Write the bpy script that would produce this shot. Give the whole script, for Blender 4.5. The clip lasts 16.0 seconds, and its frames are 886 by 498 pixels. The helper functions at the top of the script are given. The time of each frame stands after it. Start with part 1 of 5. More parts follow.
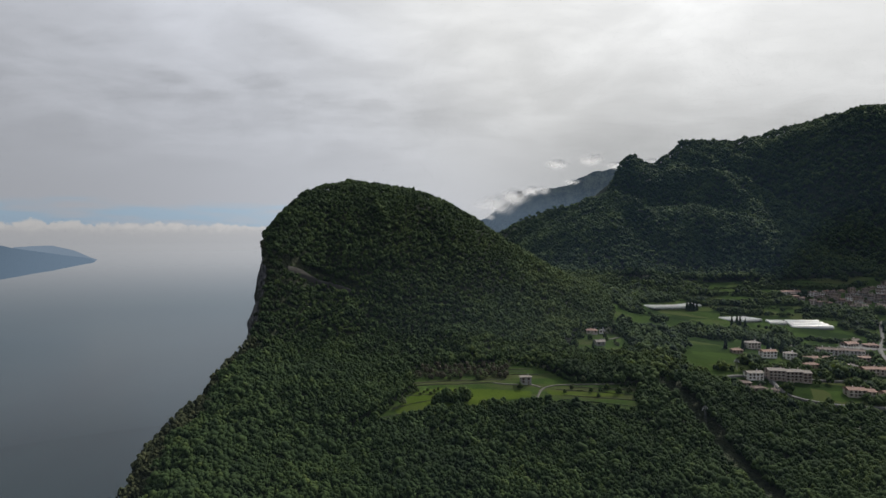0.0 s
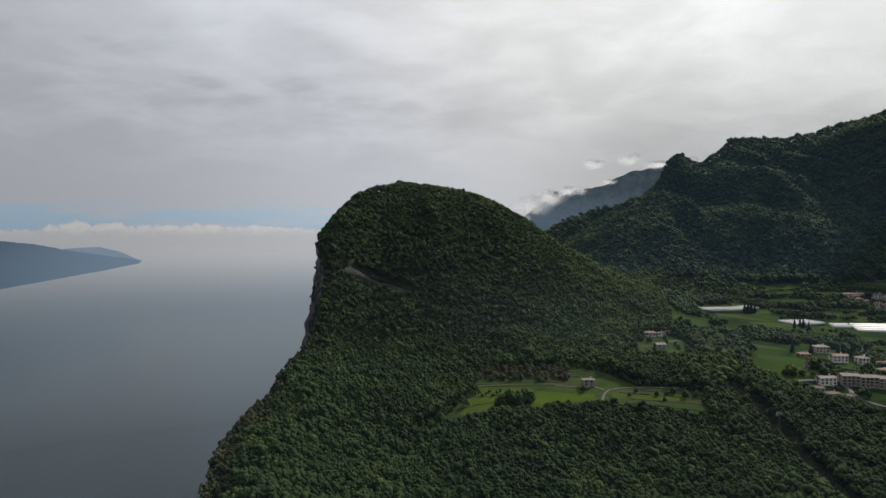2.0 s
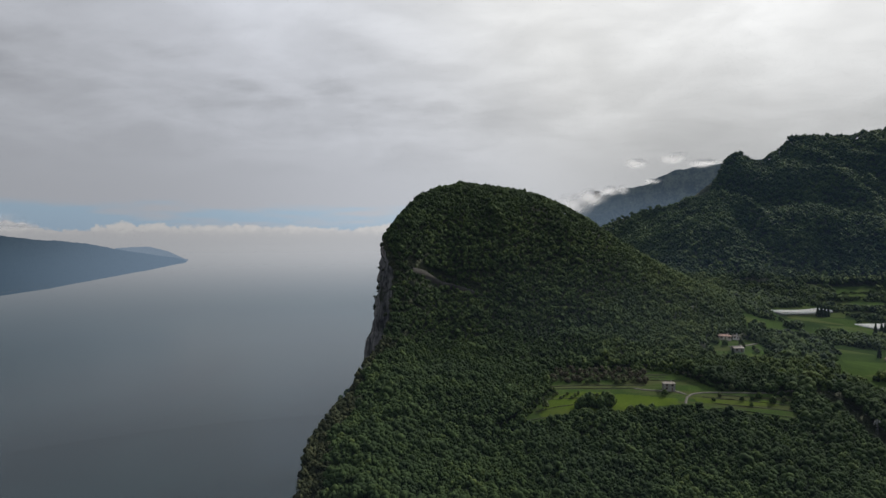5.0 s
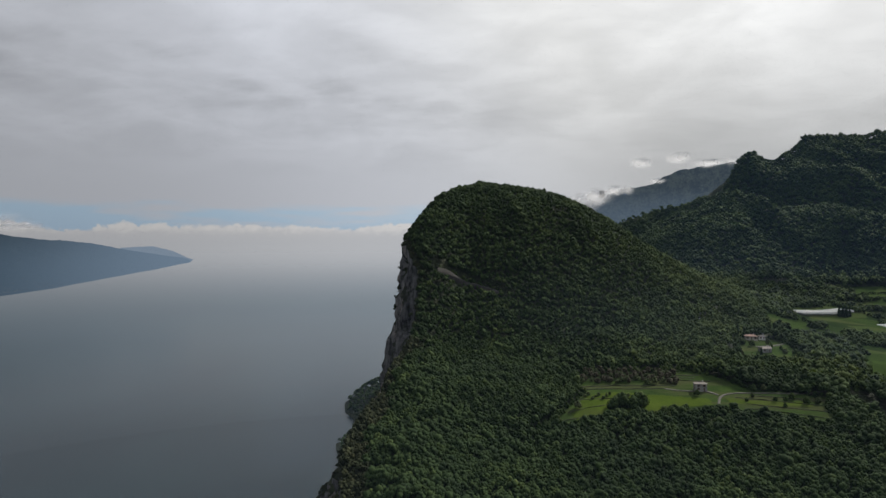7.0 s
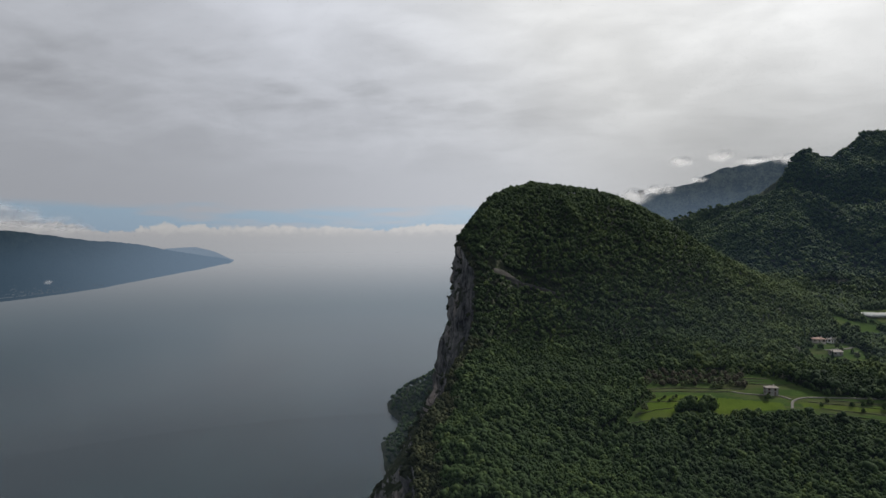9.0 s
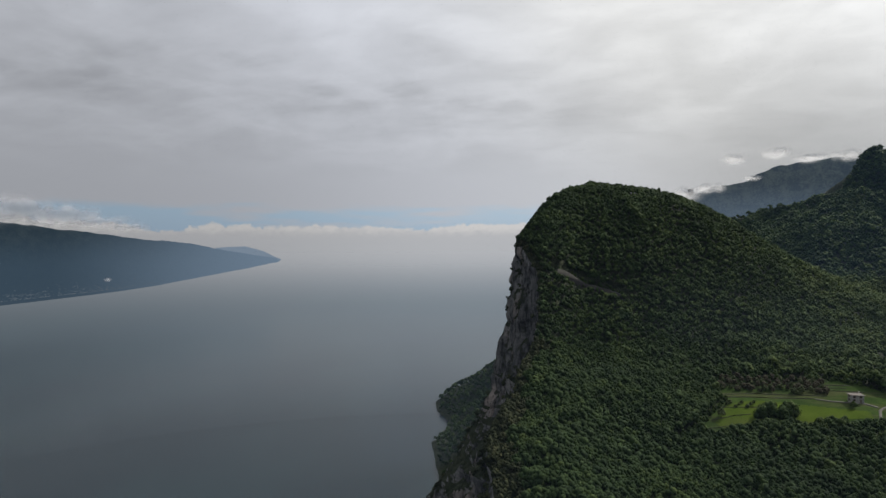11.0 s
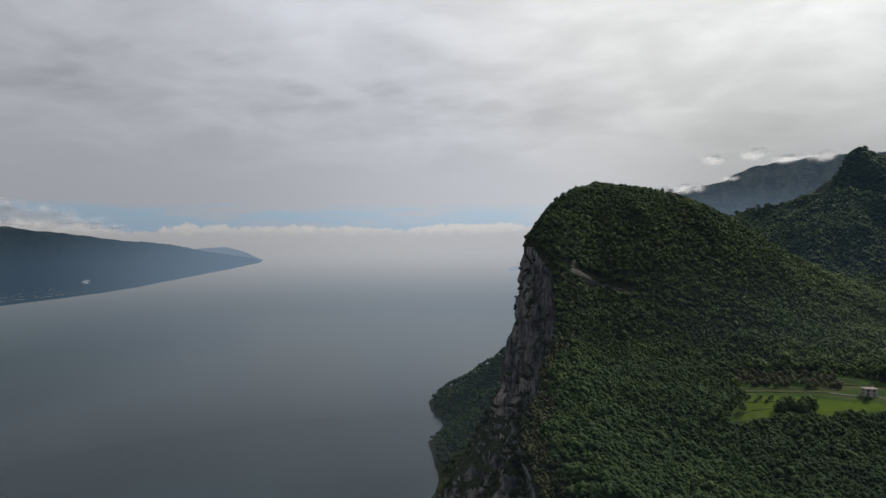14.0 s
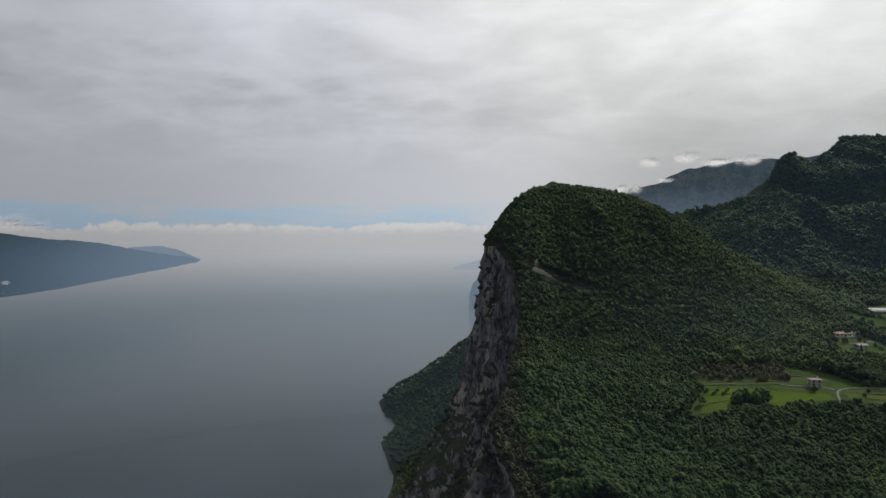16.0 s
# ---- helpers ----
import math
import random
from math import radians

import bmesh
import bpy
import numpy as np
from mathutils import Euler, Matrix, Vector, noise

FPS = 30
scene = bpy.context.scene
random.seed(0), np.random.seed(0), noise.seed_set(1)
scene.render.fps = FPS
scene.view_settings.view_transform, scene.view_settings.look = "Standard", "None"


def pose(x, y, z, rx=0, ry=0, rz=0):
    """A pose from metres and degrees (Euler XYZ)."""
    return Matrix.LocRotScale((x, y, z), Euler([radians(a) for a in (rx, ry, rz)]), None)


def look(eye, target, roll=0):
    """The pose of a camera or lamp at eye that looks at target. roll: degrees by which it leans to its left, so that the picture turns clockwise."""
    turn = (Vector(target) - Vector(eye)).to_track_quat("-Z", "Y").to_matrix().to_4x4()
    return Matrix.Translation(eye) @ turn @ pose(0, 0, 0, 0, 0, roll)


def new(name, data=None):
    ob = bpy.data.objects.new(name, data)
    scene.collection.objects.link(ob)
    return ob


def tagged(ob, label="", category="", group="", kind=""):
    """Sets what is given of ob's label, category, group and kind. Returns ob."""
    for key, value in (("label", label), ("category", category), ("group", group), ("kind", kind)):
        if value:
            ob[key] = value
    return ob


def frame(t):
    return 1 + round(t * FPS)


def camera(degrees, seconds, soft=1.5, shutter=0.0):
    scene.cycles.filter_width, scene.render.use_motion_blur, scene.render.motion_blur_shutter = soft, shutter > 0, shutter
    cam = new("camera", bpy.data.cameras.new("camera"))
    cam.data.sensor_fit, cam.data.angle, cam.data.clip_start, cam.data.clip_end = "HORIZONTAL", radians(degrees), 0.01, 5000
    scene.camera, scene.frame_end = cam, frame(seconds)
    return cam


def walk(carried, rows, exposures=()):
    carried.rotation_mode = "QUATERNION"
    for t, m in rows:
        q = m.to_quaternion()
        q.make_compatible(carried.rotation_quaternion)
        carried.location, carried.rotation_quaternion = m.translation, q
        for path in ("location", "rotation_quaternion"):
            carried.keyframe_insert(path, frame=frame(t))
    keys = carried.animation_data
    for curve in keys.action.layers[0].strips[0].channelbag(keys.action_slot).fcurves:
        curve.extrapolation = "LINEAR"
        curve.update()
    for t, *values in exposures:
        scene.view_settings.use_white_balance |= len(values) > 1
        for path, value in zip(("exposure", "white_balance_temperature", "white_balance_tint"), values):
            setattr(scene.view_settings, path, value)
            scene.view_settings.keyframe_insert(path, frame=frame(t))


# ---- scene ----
# The camera: a drone that slides over the edge of a plateau, towards the lake.
cam = camera(74.2, 16.0, soft=1.5)
PATH = [
    (0, (9.614, 2.181, 119.912), (9.565, 4.18, 119.884), -0.2),
    (0.5, (3.454, 2.067, 119.914), (3.378, 4.065, 119.887), -0.3),
    (1, (-2.683, 1.982, 119.963), (-2.787, 3.979, 119.938), -0.3),
    (1.5, (-8.94, 1.775, 120.041), (-9.07, 3.771, 120.016), -0.3),
    (2, (-15.107, 1.492, 120.193), (-15.264, 3.486, 120.169), -0.3),
    (2.5, (-21.177, 1.057, 120.369), (-21.36, 3.049, 120.345), -0.3),
    (3, (-27.104, 0.447, 120.546), (-27.312, 2.436, 120.523), -0.3),
    (3.5, (-32.955, -0.333, 120.736), (-33.188, 1.653, 120.712), -0.3),
    (4, (-38.831, -0.961, 120.838), (-39.089, 1.022, 120.815), -0.3),
    (6.5, (-69.026, -3.445, 120.99), (-69.302, -1.464, 120.966), -0.2),
    (7, (-75.06, -4.058, 121.039), (-75.336, -2.077, 121.015), -0.2),
    (7.5, (-81.082, -4.933, 121.112), (-81.359, -2.952, 121.088), -0.2),
    (8, (-87.161, -6.268, 121.218), (-87.472, -4.292, 121.194), -0.3),
    (8.5, (-93.199, -7.882, 121.259), (-93.547, -5.913, 121.237), -0.3),
    (9, (-99.118, -9.65, 121.321), (-99.504, -7.688, 121.299), -0.3),
    (11.5, (-127.991, -18.248, 122.331), (-128.538, -16.325, 122.309), -0.3),
    (12, (-133.765, -19.987, 122.408), (-134.333, -18.07, 122.386), -0.4),
    (12.5, (-139.7, -22.009, 122.49), (-140.272, -20.093, 122.468), -0.3),
    (13, (-145.697, -24.408, 122.636), (-146.268, -22.491, 122.614), -0.4),
    (13.5, (-151.89, -27.008, 122.778), (-152.459, -25.091, 122.756), -0.4),
    (14, (-158.182, -29.389, 122.901), (-158.63, -27.44, 122.878), -0.4),
    (14.5, (-164.324, -30.796, 123.04), (-164.736, -28.839, 123.016), -0.4),
    (15, (-170.303, -31.414, 123.125), (-170.715, -29.457, 123.101), -0.4),
    (15.5, (-175.934, -31.432, 123.174), (-176.302, -29.466, 123.148), -0.4),
    (16, (-181.451, -31.085, 123.265), (-181.705, -29.101, 123.237), -0.3),
]
walk(cam, [(t, look(eye, target, roll)) for t, eye, target, roll in PATH], [(0, 0.08, 6420, 10), (16, 0.08, 6420, 10)])

# ---- daylight: a high overcast with the sun behind it, blue and cumulus along the horizon ----
SUN_AZIMUTH, SUN_HEIGHT = 45.0, 41.0


def wire(tree, kind, spot=None, **values):
    """A node with its settings and inputs; an input that is a socket is linked."""
    node = tree.nodes.new(kind)
    for key, value in values.items():
        if key.startswith("i_"):
            name = key[2:].replace("_", " ")
            socket = node.inputs[int(name)] if name.isdigit() else node.inputs[name]
            if isinstance(value, bpy.types.NodeSocket):
                tree.links.new(value, socket)
            else:
                socket.default_value = value
        elif key == "op":
            node.operation = value
        elif key == "mix":
            node.data_type = value
        elif key == "blend":
            node.blend_type = value
        elif key == "bands":
            node.color_ramp.elements[0].position, node.color_ramp.elements[0].color = value[0]
            node.color_ramp.elements[1].position, node.color_ramp.elements[1].color = value[-1]
            for at, colour in value[1:-1]:
                node.color_ramp.elements.new(at).color = colour
    return node


def sums(tree, op, a, b=0.0, c=0.0):
    return wire(tree, "ShaderNodeMath", op=op, i_0=a, i_1=b, i_2=c).outputs[0]


def blend(tree, share, a, b):
    """Colour b over a by the share."""
    node = wire(tree, "ShaderNodeMix", mix="RGBA")
    for socket, value in ((node.inputs[0], share), (node.inputs[6], a), (node.inputs[7], b)):
        if isinstance(value, bpy.types.NodeSocket):
            tree.links.new(value, socket)
        else:
            socket.default_value = value
    return node.outputs[2]


def span(tree, value, low, high, to_low=0.0, to_high=1.0):
    node = tree.nodes.new("ShaderNodeMapRange")
    node.interpolation_type = "SMOOTHSTEP"
    tree.links.new(value, node.inputs[0])
    for n, v in enumerate((low, high, to_low, to_high)):
        node.inputs[n + 1].default_value = v
    return node.outputs[0]


def grey(v, tint=(1, 1, 1)):
    return (v * tint[0], v * tint[1], v * tint[2], 1)


world = bpy.data.worlds.new("sky")
scene.world = world
world.use_nodes = True
w = world.node_tree
w.nodes.clear()
way = w.nodes.new("ShaderNodeTexCoord").outputs["Generated"]
xyz = wire(w, "ShaderNodeSeparateXYZ", i_0=way)
dx, dy, dz = xyz.outputs
clear = w.nodes.new("ShaderNodeTexSky")
clear.sky_type, clear.sun_disc = "NISHITA", False
clear.sun_elevation, clear.sun_rotation = radians(SUN_HEIGHT), radians(SUN_AZIMUTH)
clear.air_density, clear.dust_density = 1.0, 2.0
blue = wire(w, "ShaderNodeVectorMath", op="SCALE", i_0=clear.outputs[0], i_Scale=0.10).outputs[0]
# The cloud deck, seen as a flat layer high above.
lift = sums(w, "ADD", sums(w, "MAXIMUM", dz, 0.0), 0.16)
deck = wire(w, "ShaderNodeCombineXYZ", i_0=sums(w, "DIVIDE", dx, lift), i_1=sums(w, "DIVIDE", dy, lift), i_2=0.0).outputs[0]
soft = wire(w, "ShaderNodeTexNoise", i_Vector=deck, i_Scale=2.1, i_Detail=6.0, i_Roughness=0.52, i_Distortion=0.5).outputs[0]
wisps = wire(w, "ShaderNodeTexNoise", i_Vector=wire(w, "ShaderNodeMapping", i_Vector=deck, i_Scale=(4.0, 7.0, 1.0), i_Rotation=(0, 0, 0.5)).outputs[0], i_Scale=1.6, i_Detail=7.0, i_Roughness=0.6).outputs[0]
toward = (math.sin(radians(SUN_AZIMUTH)) * math.cos(radians(SUN_HEIGHT)), math.cos(radians(SUN_AZIMUTH)) * math.cos(radians(SUN_HEIGHT)), math.sin(radians(SUN_HEIGHT)))
break_in_cloud = (math.sin(radians(36)) * math.cos(radians(35)), math.cos(radians(36)) * math.cos(radians(35)), math.sin(radians(35)))
near_sun = wire(w, "ShaderNodeVectorMath", op="DOT_PRODUCT", i_0=way, i_1=break_in_cloud).outputs["Value"]
glow = sums(w, "POWER", sums(w, "MAXIMUM", near_sun, 0.0), 4.2)
light = sums(w, "MULTIPLY", sums(w, "MULTIPLY_ADD", glow, 0.39, 0.445), span(w, near_sun, -0.75, 0.15, 0.42, 1.0))
light = sums(w, "ADD", light, sums(w, "MULTIPLY", span(w, dz, 0.10, 0.42), 0.15))
patch = sums(w, "MULTIPLY_ADD", span(w, soft, 0.30, 0.72), 0.20, 0.89)
patch = sums(w, "MULTIPLY", patch, sums(w, "MULTIPLY_ADD", wisps, 0.16, 0.92))
even = span(w, dz, 0.08, 0.20)
patch = sums(w, "ADD", sums(w, "MULTIPLY", patch, even), sums(w, "SUBTRACT", 1.0, even))
# Darker bellies in one part of the deck.
bellies = sums(w, "MULTIPLY", span(w, wire(w, "ShaderNodeTexNoise", i_Vector=wire(w, "ShaderNodeMapping", i_Vector=deck, i_Scale=(1.0, 1.5, 1.0), i_Rotation=(0, 0, 0.25)).outputs[0], i_Scale=1.7, i_Detail=5.0, i_Roughness=0.5).outputs[0], 0.45, 0.72), sums(w, "MULTIPLY", span(w, dz, 0.17, 0.24), span(w, dz, 0.42, 0.27)))
bellies = sums(w, "MULTIPLY", bellies, span(w, near_sun, 0.88, 0.70))
light = sums(w, "MULTIPLY", light, sums(w, "MULTIPLY_ADD", bellies, -0.30, 1.0))
light = sums(w, "MULTIPLY", light, patch)
light = sums(w, "MULTIPLY", light, sums(w, "MULTIPLY_ADD", sums(w, "MULTIPLY", span(w, dz, 0.34, 0.06), span(w, dx, -0.05, 0.32)), -0.36, 1.0))
tone = blend(w, span(w, glow, 0.0, 0.5), (0.955, 0.985, 1.06, 1), (1.0, 1.0, 0.985, 1))
cloud = wire(w, "ShaderNodeVectorMath", op="SCALE", i_0=tone, i_Scale=light).outputs[0]
# A clear strip low in the sky, and the cumulus below it.
flat = wire(w, "ShaderNodeMapping", i_Vector=way, i_Scale=(9.0, 9.0, 60.0)).outputs[0]
ragged = wire(w, "ShaderNodeTexNoise", i_Vector=flat, i_Scale=1.0, i_Detail=4.0, i_Roughness=0.5).outputs[0]
edge = sums(w, "ADD", dz, sums(w, "MULTIPLY_ADD", ragged, 0.030, -0.015))
strip = sums(w, "MULTIPLY", span(w, edge, 0.066, 0.052), span(w, dx, 0.02, -0.12))
strip = sums(w, "MULTIPLY", strip, span(w, wire(w, "ShaderNodeTexNoise", i_Vector=wire(w, "ShaderNodeMapping", i_Vector=way, i_Scale=(5.0, 5.0, 50.0)).outputs[0], i_Scale=1.0, i_Detail=3.0).outputs[0], 0.30, 0.52))
pale = blend(w, 0.7, blue, (0.335, 0.485, 0.655, 1))
sky = blend(w, sums(w, "MULTIPLY", strip, 0.95), cloud, pale)
puffs = wire(w, "ShaderNodeTexNoise", i_Vector=wire(w, "ShaderNodeMapping", i_Vector=way, i_Scale=(48.0, 48.0, 60.0)).outputs[0], i_Scale=1.0, i_Detail=5.0, i_Roughness=0.62).outputs[0]
swell = wire(w, "ShaderNodeTexNoise", i_Vector=wire(w, "ShaderNodeMapping", i_Vector=way, i_Scale=(5.5, 5.5, 4.0)).outputs[0], i_Scale=1.0, i_Detail=2.0).outputs[0]
fine = wire(w, "ShaderNodeTexNoise", i_Vector=wire(w, "ShaderNodeMapping", i_Vector=way, i_Scale=(150.0, 150.0, 190.0)).outputs[0], i_Scale=1.0, i_Detail=4.0).outputs[0]
heap = sums(w, "ADD", dz, sums(w, "MULTIPLY_ADD", puffs, -0.026, 0.013))
heap = sums(w, "ADD", heap, sums(w, "MULTIPLY_ADD", swell, -0.052, 0.028))
heap = sums(w, "ADD", heap, sums(w, "MULTIPLY_ADD", fine, -0.010, 0.005))
bank = sums(w, "MULTIPLY", span(w, heap, 0.0335, 0.0285), span(w, dx, 0.06, -0.05))
shade = blend(w, span(w, sums(w, "ADD", sums(w, "MULTIPLY_ADD", puffs, 0.03, dz), sums(w, "MULTIPLY_ADD", fine, 0.016, -0.008)), 0.024, 0.046), grey(0.445, (1.0, 1.0, 1.02)), grey(0.545, (1.02, 1.0, 0.98)))
sky = blend(w, bank, sky, shade)
haze = span(w, dz, 0.022, -0.004)
sky = blend(w, haze, sky, grey(0.43, (0.985, 1.0, 1.035)))
ground_side = span(w, dz, -0.03, -0.12)
sky = blend(w, ground_side, sky, grey(0.16, (0.95, 1.0, 1.04)))
dimmer = sums(w, "MULTIPLY", span(w, dx, -0.80, -0.25, 0.80, 1.0), sums(w, "MULTIPLY_ADD", sums(w, "MULTIPLY", span(w, dz, 0.20, 0.06), span(w, dx, -0.15, -0.6)), -0.10, 1.0))
sky = wire(w, "ShaderNodeVectorMath", op="SCALE", i_0=sky, i_Scale=dimmer).outputs[0]
back = wire(w, "ShaderNodeBackground", i_Color=sky, i_Strength=1.0)
out = w.nodes.new("ShaderNodeOutputWorld")
w.links.new(back.outputs[0], out.inputs[0])

sun = new("sun", bpy.data.lights.new("sun", "SUN"))
sun.data.energy, sun.data.angle, sun.data.color = 4.4, radians(2.0), (1.0, 0.93, 0.82)
sun.matrix_world = look(tuple(2000 * c for c in toward), (0, 0, 0))

# ---- materials ----
def surface(name, build):
    """A material whose Principled shader is filled by build(tree, shader, place)."""
    m = bpy.data.materials.new(name)
    m.use_nodes = True
    t = m.node_tree
    shader = t.nodes["Principled BSDF"]
    place = t.nodes.new("ShaderNodeNewGeometry").outputs["Position"]
    build(t, shader, place)
    return m


def speckle(t, place, size, detail=4.0, rough_=0.55, stretch=(1, 1, 1)):
    """Noise of a real-world size, 0 to 1."""
    v = wire(t, "ShaderNodeMapping", i_Vector=place, i_Scale=tuple(c / size for c in stretch)).outputs[0]
    return wire(t, "ShaderNodeTexNoise", i_Vector=v, i_Scale=1.0, i_Detail=detail, i_Roughness=rough_).outputs[0]


def relief(t, shader, height, depth, strength=1.0):
    b = wire(t, "ShaderNodeBump", i_Height=height, i_Distance=depth, i_Strength=strength)
    t.links.new(b.outputs[0], shader.inputs["Normal"])


def plain(name, colour, rough_=0.8, metal=0.0, size=3.0, spread=0.25, bump=0.0):
    def build(t, s, p):
        n = sums(t, "MULTIPLY_ADD", speckle(t, p, size), 0.6, sums(t, "MULTIPLY", speckle(t, p, size / 8), 0.4))
        low, high = [(*(min(1, c * k) for c in colour), 1) for k in (1 - spread, 1 + spread)]
        t.links.new(blend(t, span(t, n, 0.3, 0.7), low, high), s.inputs["Base Color"])
        s.inputs["Roughness"].default_value, s.inputs["Metallic"].default_value = rough_, metal
        if bump:
            relief(t, s, n, bump)
    return surface(name, build)


def leaf_material(name, dark, mid, bright, sheer=0.22):
    """Foliage: tree by tree, and lighter towards crown tops, from the stored tint, clump by clump by chance, with fine
    leaf grain.
    """
    def build(t, s, p):
        tint = wire(t, "ShaderNodeAttribute")
        tint.attribute_name = "tint"
        g = t.nodes.new("ShaderNodeNewGeometry")
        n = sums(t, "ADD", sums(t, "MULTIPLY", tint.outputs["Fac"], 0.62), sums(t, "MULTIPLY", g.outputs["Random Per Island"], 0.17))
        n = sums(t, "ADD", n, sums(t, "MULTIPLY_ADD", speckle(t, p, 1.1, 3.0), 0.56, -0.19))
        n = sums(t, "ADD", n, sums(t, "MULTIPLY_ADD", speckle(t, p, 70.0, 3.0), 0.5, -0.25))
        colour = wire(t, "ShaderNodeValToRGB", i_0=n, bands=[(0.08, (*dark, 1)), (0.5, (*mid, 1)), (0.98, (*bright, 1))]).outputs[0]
        t.links.new(colour, s.inputs["Base Color"])
        s.inputs["Roughness"].default_value, s.inputs["Specular IOR Level"].default_value = 0.85, 0.10
        relief(t, s, speckle(t, p, 0.9, 3.0, 0.65), 0.45, 0.8)
        sap = wire(t, "ShaderNodeVectorMath", op="MULTIPLY", i_0=colour, i_1=(1.30, 1.25, 0.60)).outputs[0]
        through_leaf = wire(t, "ShaderNodeBsdfTranslucent", i_Color=sap)
        mixed = wire(t, "ShaderNodeMixShader", i_0=sheer, i_1=s.outputs[0], i_2=through_leaf.outputs[0])
        t.links.new(mixed.outputs[0], t.nodes["Material Output"].inputs[0])
    return surface(name, build)


WOODS = leaf_material("broadleaf_foliage", (0.014, 0.026, 0.013), (0.034, 0.058, 0.019), (0.088, 0.116, 0.031), 0.24)
SCRUB = leaf_material("cliff_scrub", (0.018, 0.025, 0.014), (0.042, 0.050, 0.024), (0.092, 0.090, 0.042))
FIRS = leaf_material("conifer_foliage", (0.010, 0.019, 0.013), (0.020, 0.036, 0.020), (0.042, 0.064, 0.030), 0.1)
OLIVE = leaf_material("orchard_foliage", (0.030, 0.045, 0.022), (0.060, 0.078, 0.036), (0.115, 0.130, 0.060))
TWIGS = leaf_material("bare_orchard_twigs", (0.030, 0.030, 0.020), (0.056, 0.053, 0.035), (0.090, 0.084, 0.056))
BARK = plain("bark", (0.060, 0.046, 0.034), 0.9, size=0.8, bump=0.05)


def build_land(t, s, p):
    soil = blend(t, span(t, speckle(t, p, 6.0), 0.35, 0.65), (0.016, 0.024, 0.011, 1), (0.034, 0.042, 0.019, 1))
    long = speckle(t, p, 15.0, 6.0, 0.66, (1.0, 1.0, 0.13))
    layers = speckle(t, p, 8.0, 8.0, 0.72, (1.0, 1.0, 0.75))
    tone = sums(t, "MULTIPLY_ADD", layers, 0.45, sums(t, "MULTIPLY", long, 0.55))
    stone = wire(t, "ShaderNodeValToRGB", i_0=tone, bands=[(0.40, (0.010, 0.011, 0.012, 1)), (0.46, (0.055, 0.056, 0.058, 1)), (0.55, (0.120, 0.118, 0.115, 1)), (0.70, (0.225, 0.215, 0.200, 1))]).outputs[0]
    crack = speckle(t, p, 11.0, 4.0, 0.6, (1.0, 1.0, 0.16))
    crack = span(t, sums(t, "ABSOLUTE", sums(t, "SUBTRACT", crack, 0.5)), 0.0, 0.035, 0.25, 1.0)
    rust = sums(t, "MULTIPLY", span(t, speckle(t, p, 60.0, 4.0, 0.6, (1, 1, 0.5)), 0.52, 0.64), 0.70)
    stone = blend(t, rust, stone, (0.285, 0.238, 0.208, 1))
    stone = wire(t, "ShaderNodeVectorMath", op="SCALE", i_0=stone, i_Scale=sums(t, "MULTIPLY", crack, 1.5)).outputs[0]
    moss = span(t, speckle(t, p, 13.0, 5.0, 0.65, (1, 1, 0.6)), 0.56, 0.63)
    stone = blend(t, sums(t, "MULTIPLY", moss, 0.85), stone, (0.026, 0.032, 0.016, 1))
    up = wire(t, "ShaderNodeSeparateXYZ", i_0=t.nodes.new("ShaderNodeNewGeometry").outputs["True Normal"]).outputs[2]
    bare = span(t, sums(t, "ADD", up, sums(t, "MULTIPLY_ADD", long, 0.30, -0.15)), 0.44, 0.34)
    bare = sums(t, "MULTIPLY", bare, span(t, wire(t, "ShaderNodeSeparateXYZ", i_0=p).outputs[1], 980.0, 900.0))
    t.links.new(blend(t, bare, soil, stone), s.inputs["Base Color"])
    s.inputs["Roughness"].default_value, s.inputs["Specular IOR Level"].default_value = 0.92, 0.2
    h = sums(t, "ADD", sums(t, "MULTIPLY", long, 9.0), sums(t, "ADD", sums(t, "MULTIPLY", layers, 5.0), sums(t, "MULTIPLY", speckle(t, p, 2.0, 5.0, 0.65), 0.7)))
    relief(t, s, h, 1.0, 1.0)


LAND = surface("soil_and_limestone", build_land)


def grass_material(name, low, mid, high, dry_share):
    """Grass: wide patches, fine tufts, and dry streaks along the terraces."""
    def build(t, s, p):
        wide, fine = speckle(t, p, 22.0, 4.0), speckle(t, p, 1.3, 3.0, 0.6)
        c = wire(t, "ShaderNodeValToRGB", i_0=sums(t, "MULTIPLY_ADD", fine, 0.4, sums(t, "MULTIPLY", wide, 0.6)), bands=[(0.30, (*low, 1)), (0.50, (*mid, 1)), (0.68, (*high, 1))]).outputs[0]
        dry = span(t, speckle(t, p, 26.0, 6.0, 0.66, (0.35, 2.2, 1)), 0.46, 0.60)
        t.links.new(blend(t, sums(t, "MULTIPLY", dry, dry_share), c, (0.058, 0.058, 0.030, 1)), s.inputs["Base Color"])
        s.inputs["Roughness"].default_value, s.inputs["Specular IOR Level"].default_value = 1.0, 0.0
        relief(t, s, fine, 0.25, 0.8)
    return surface(name, build)


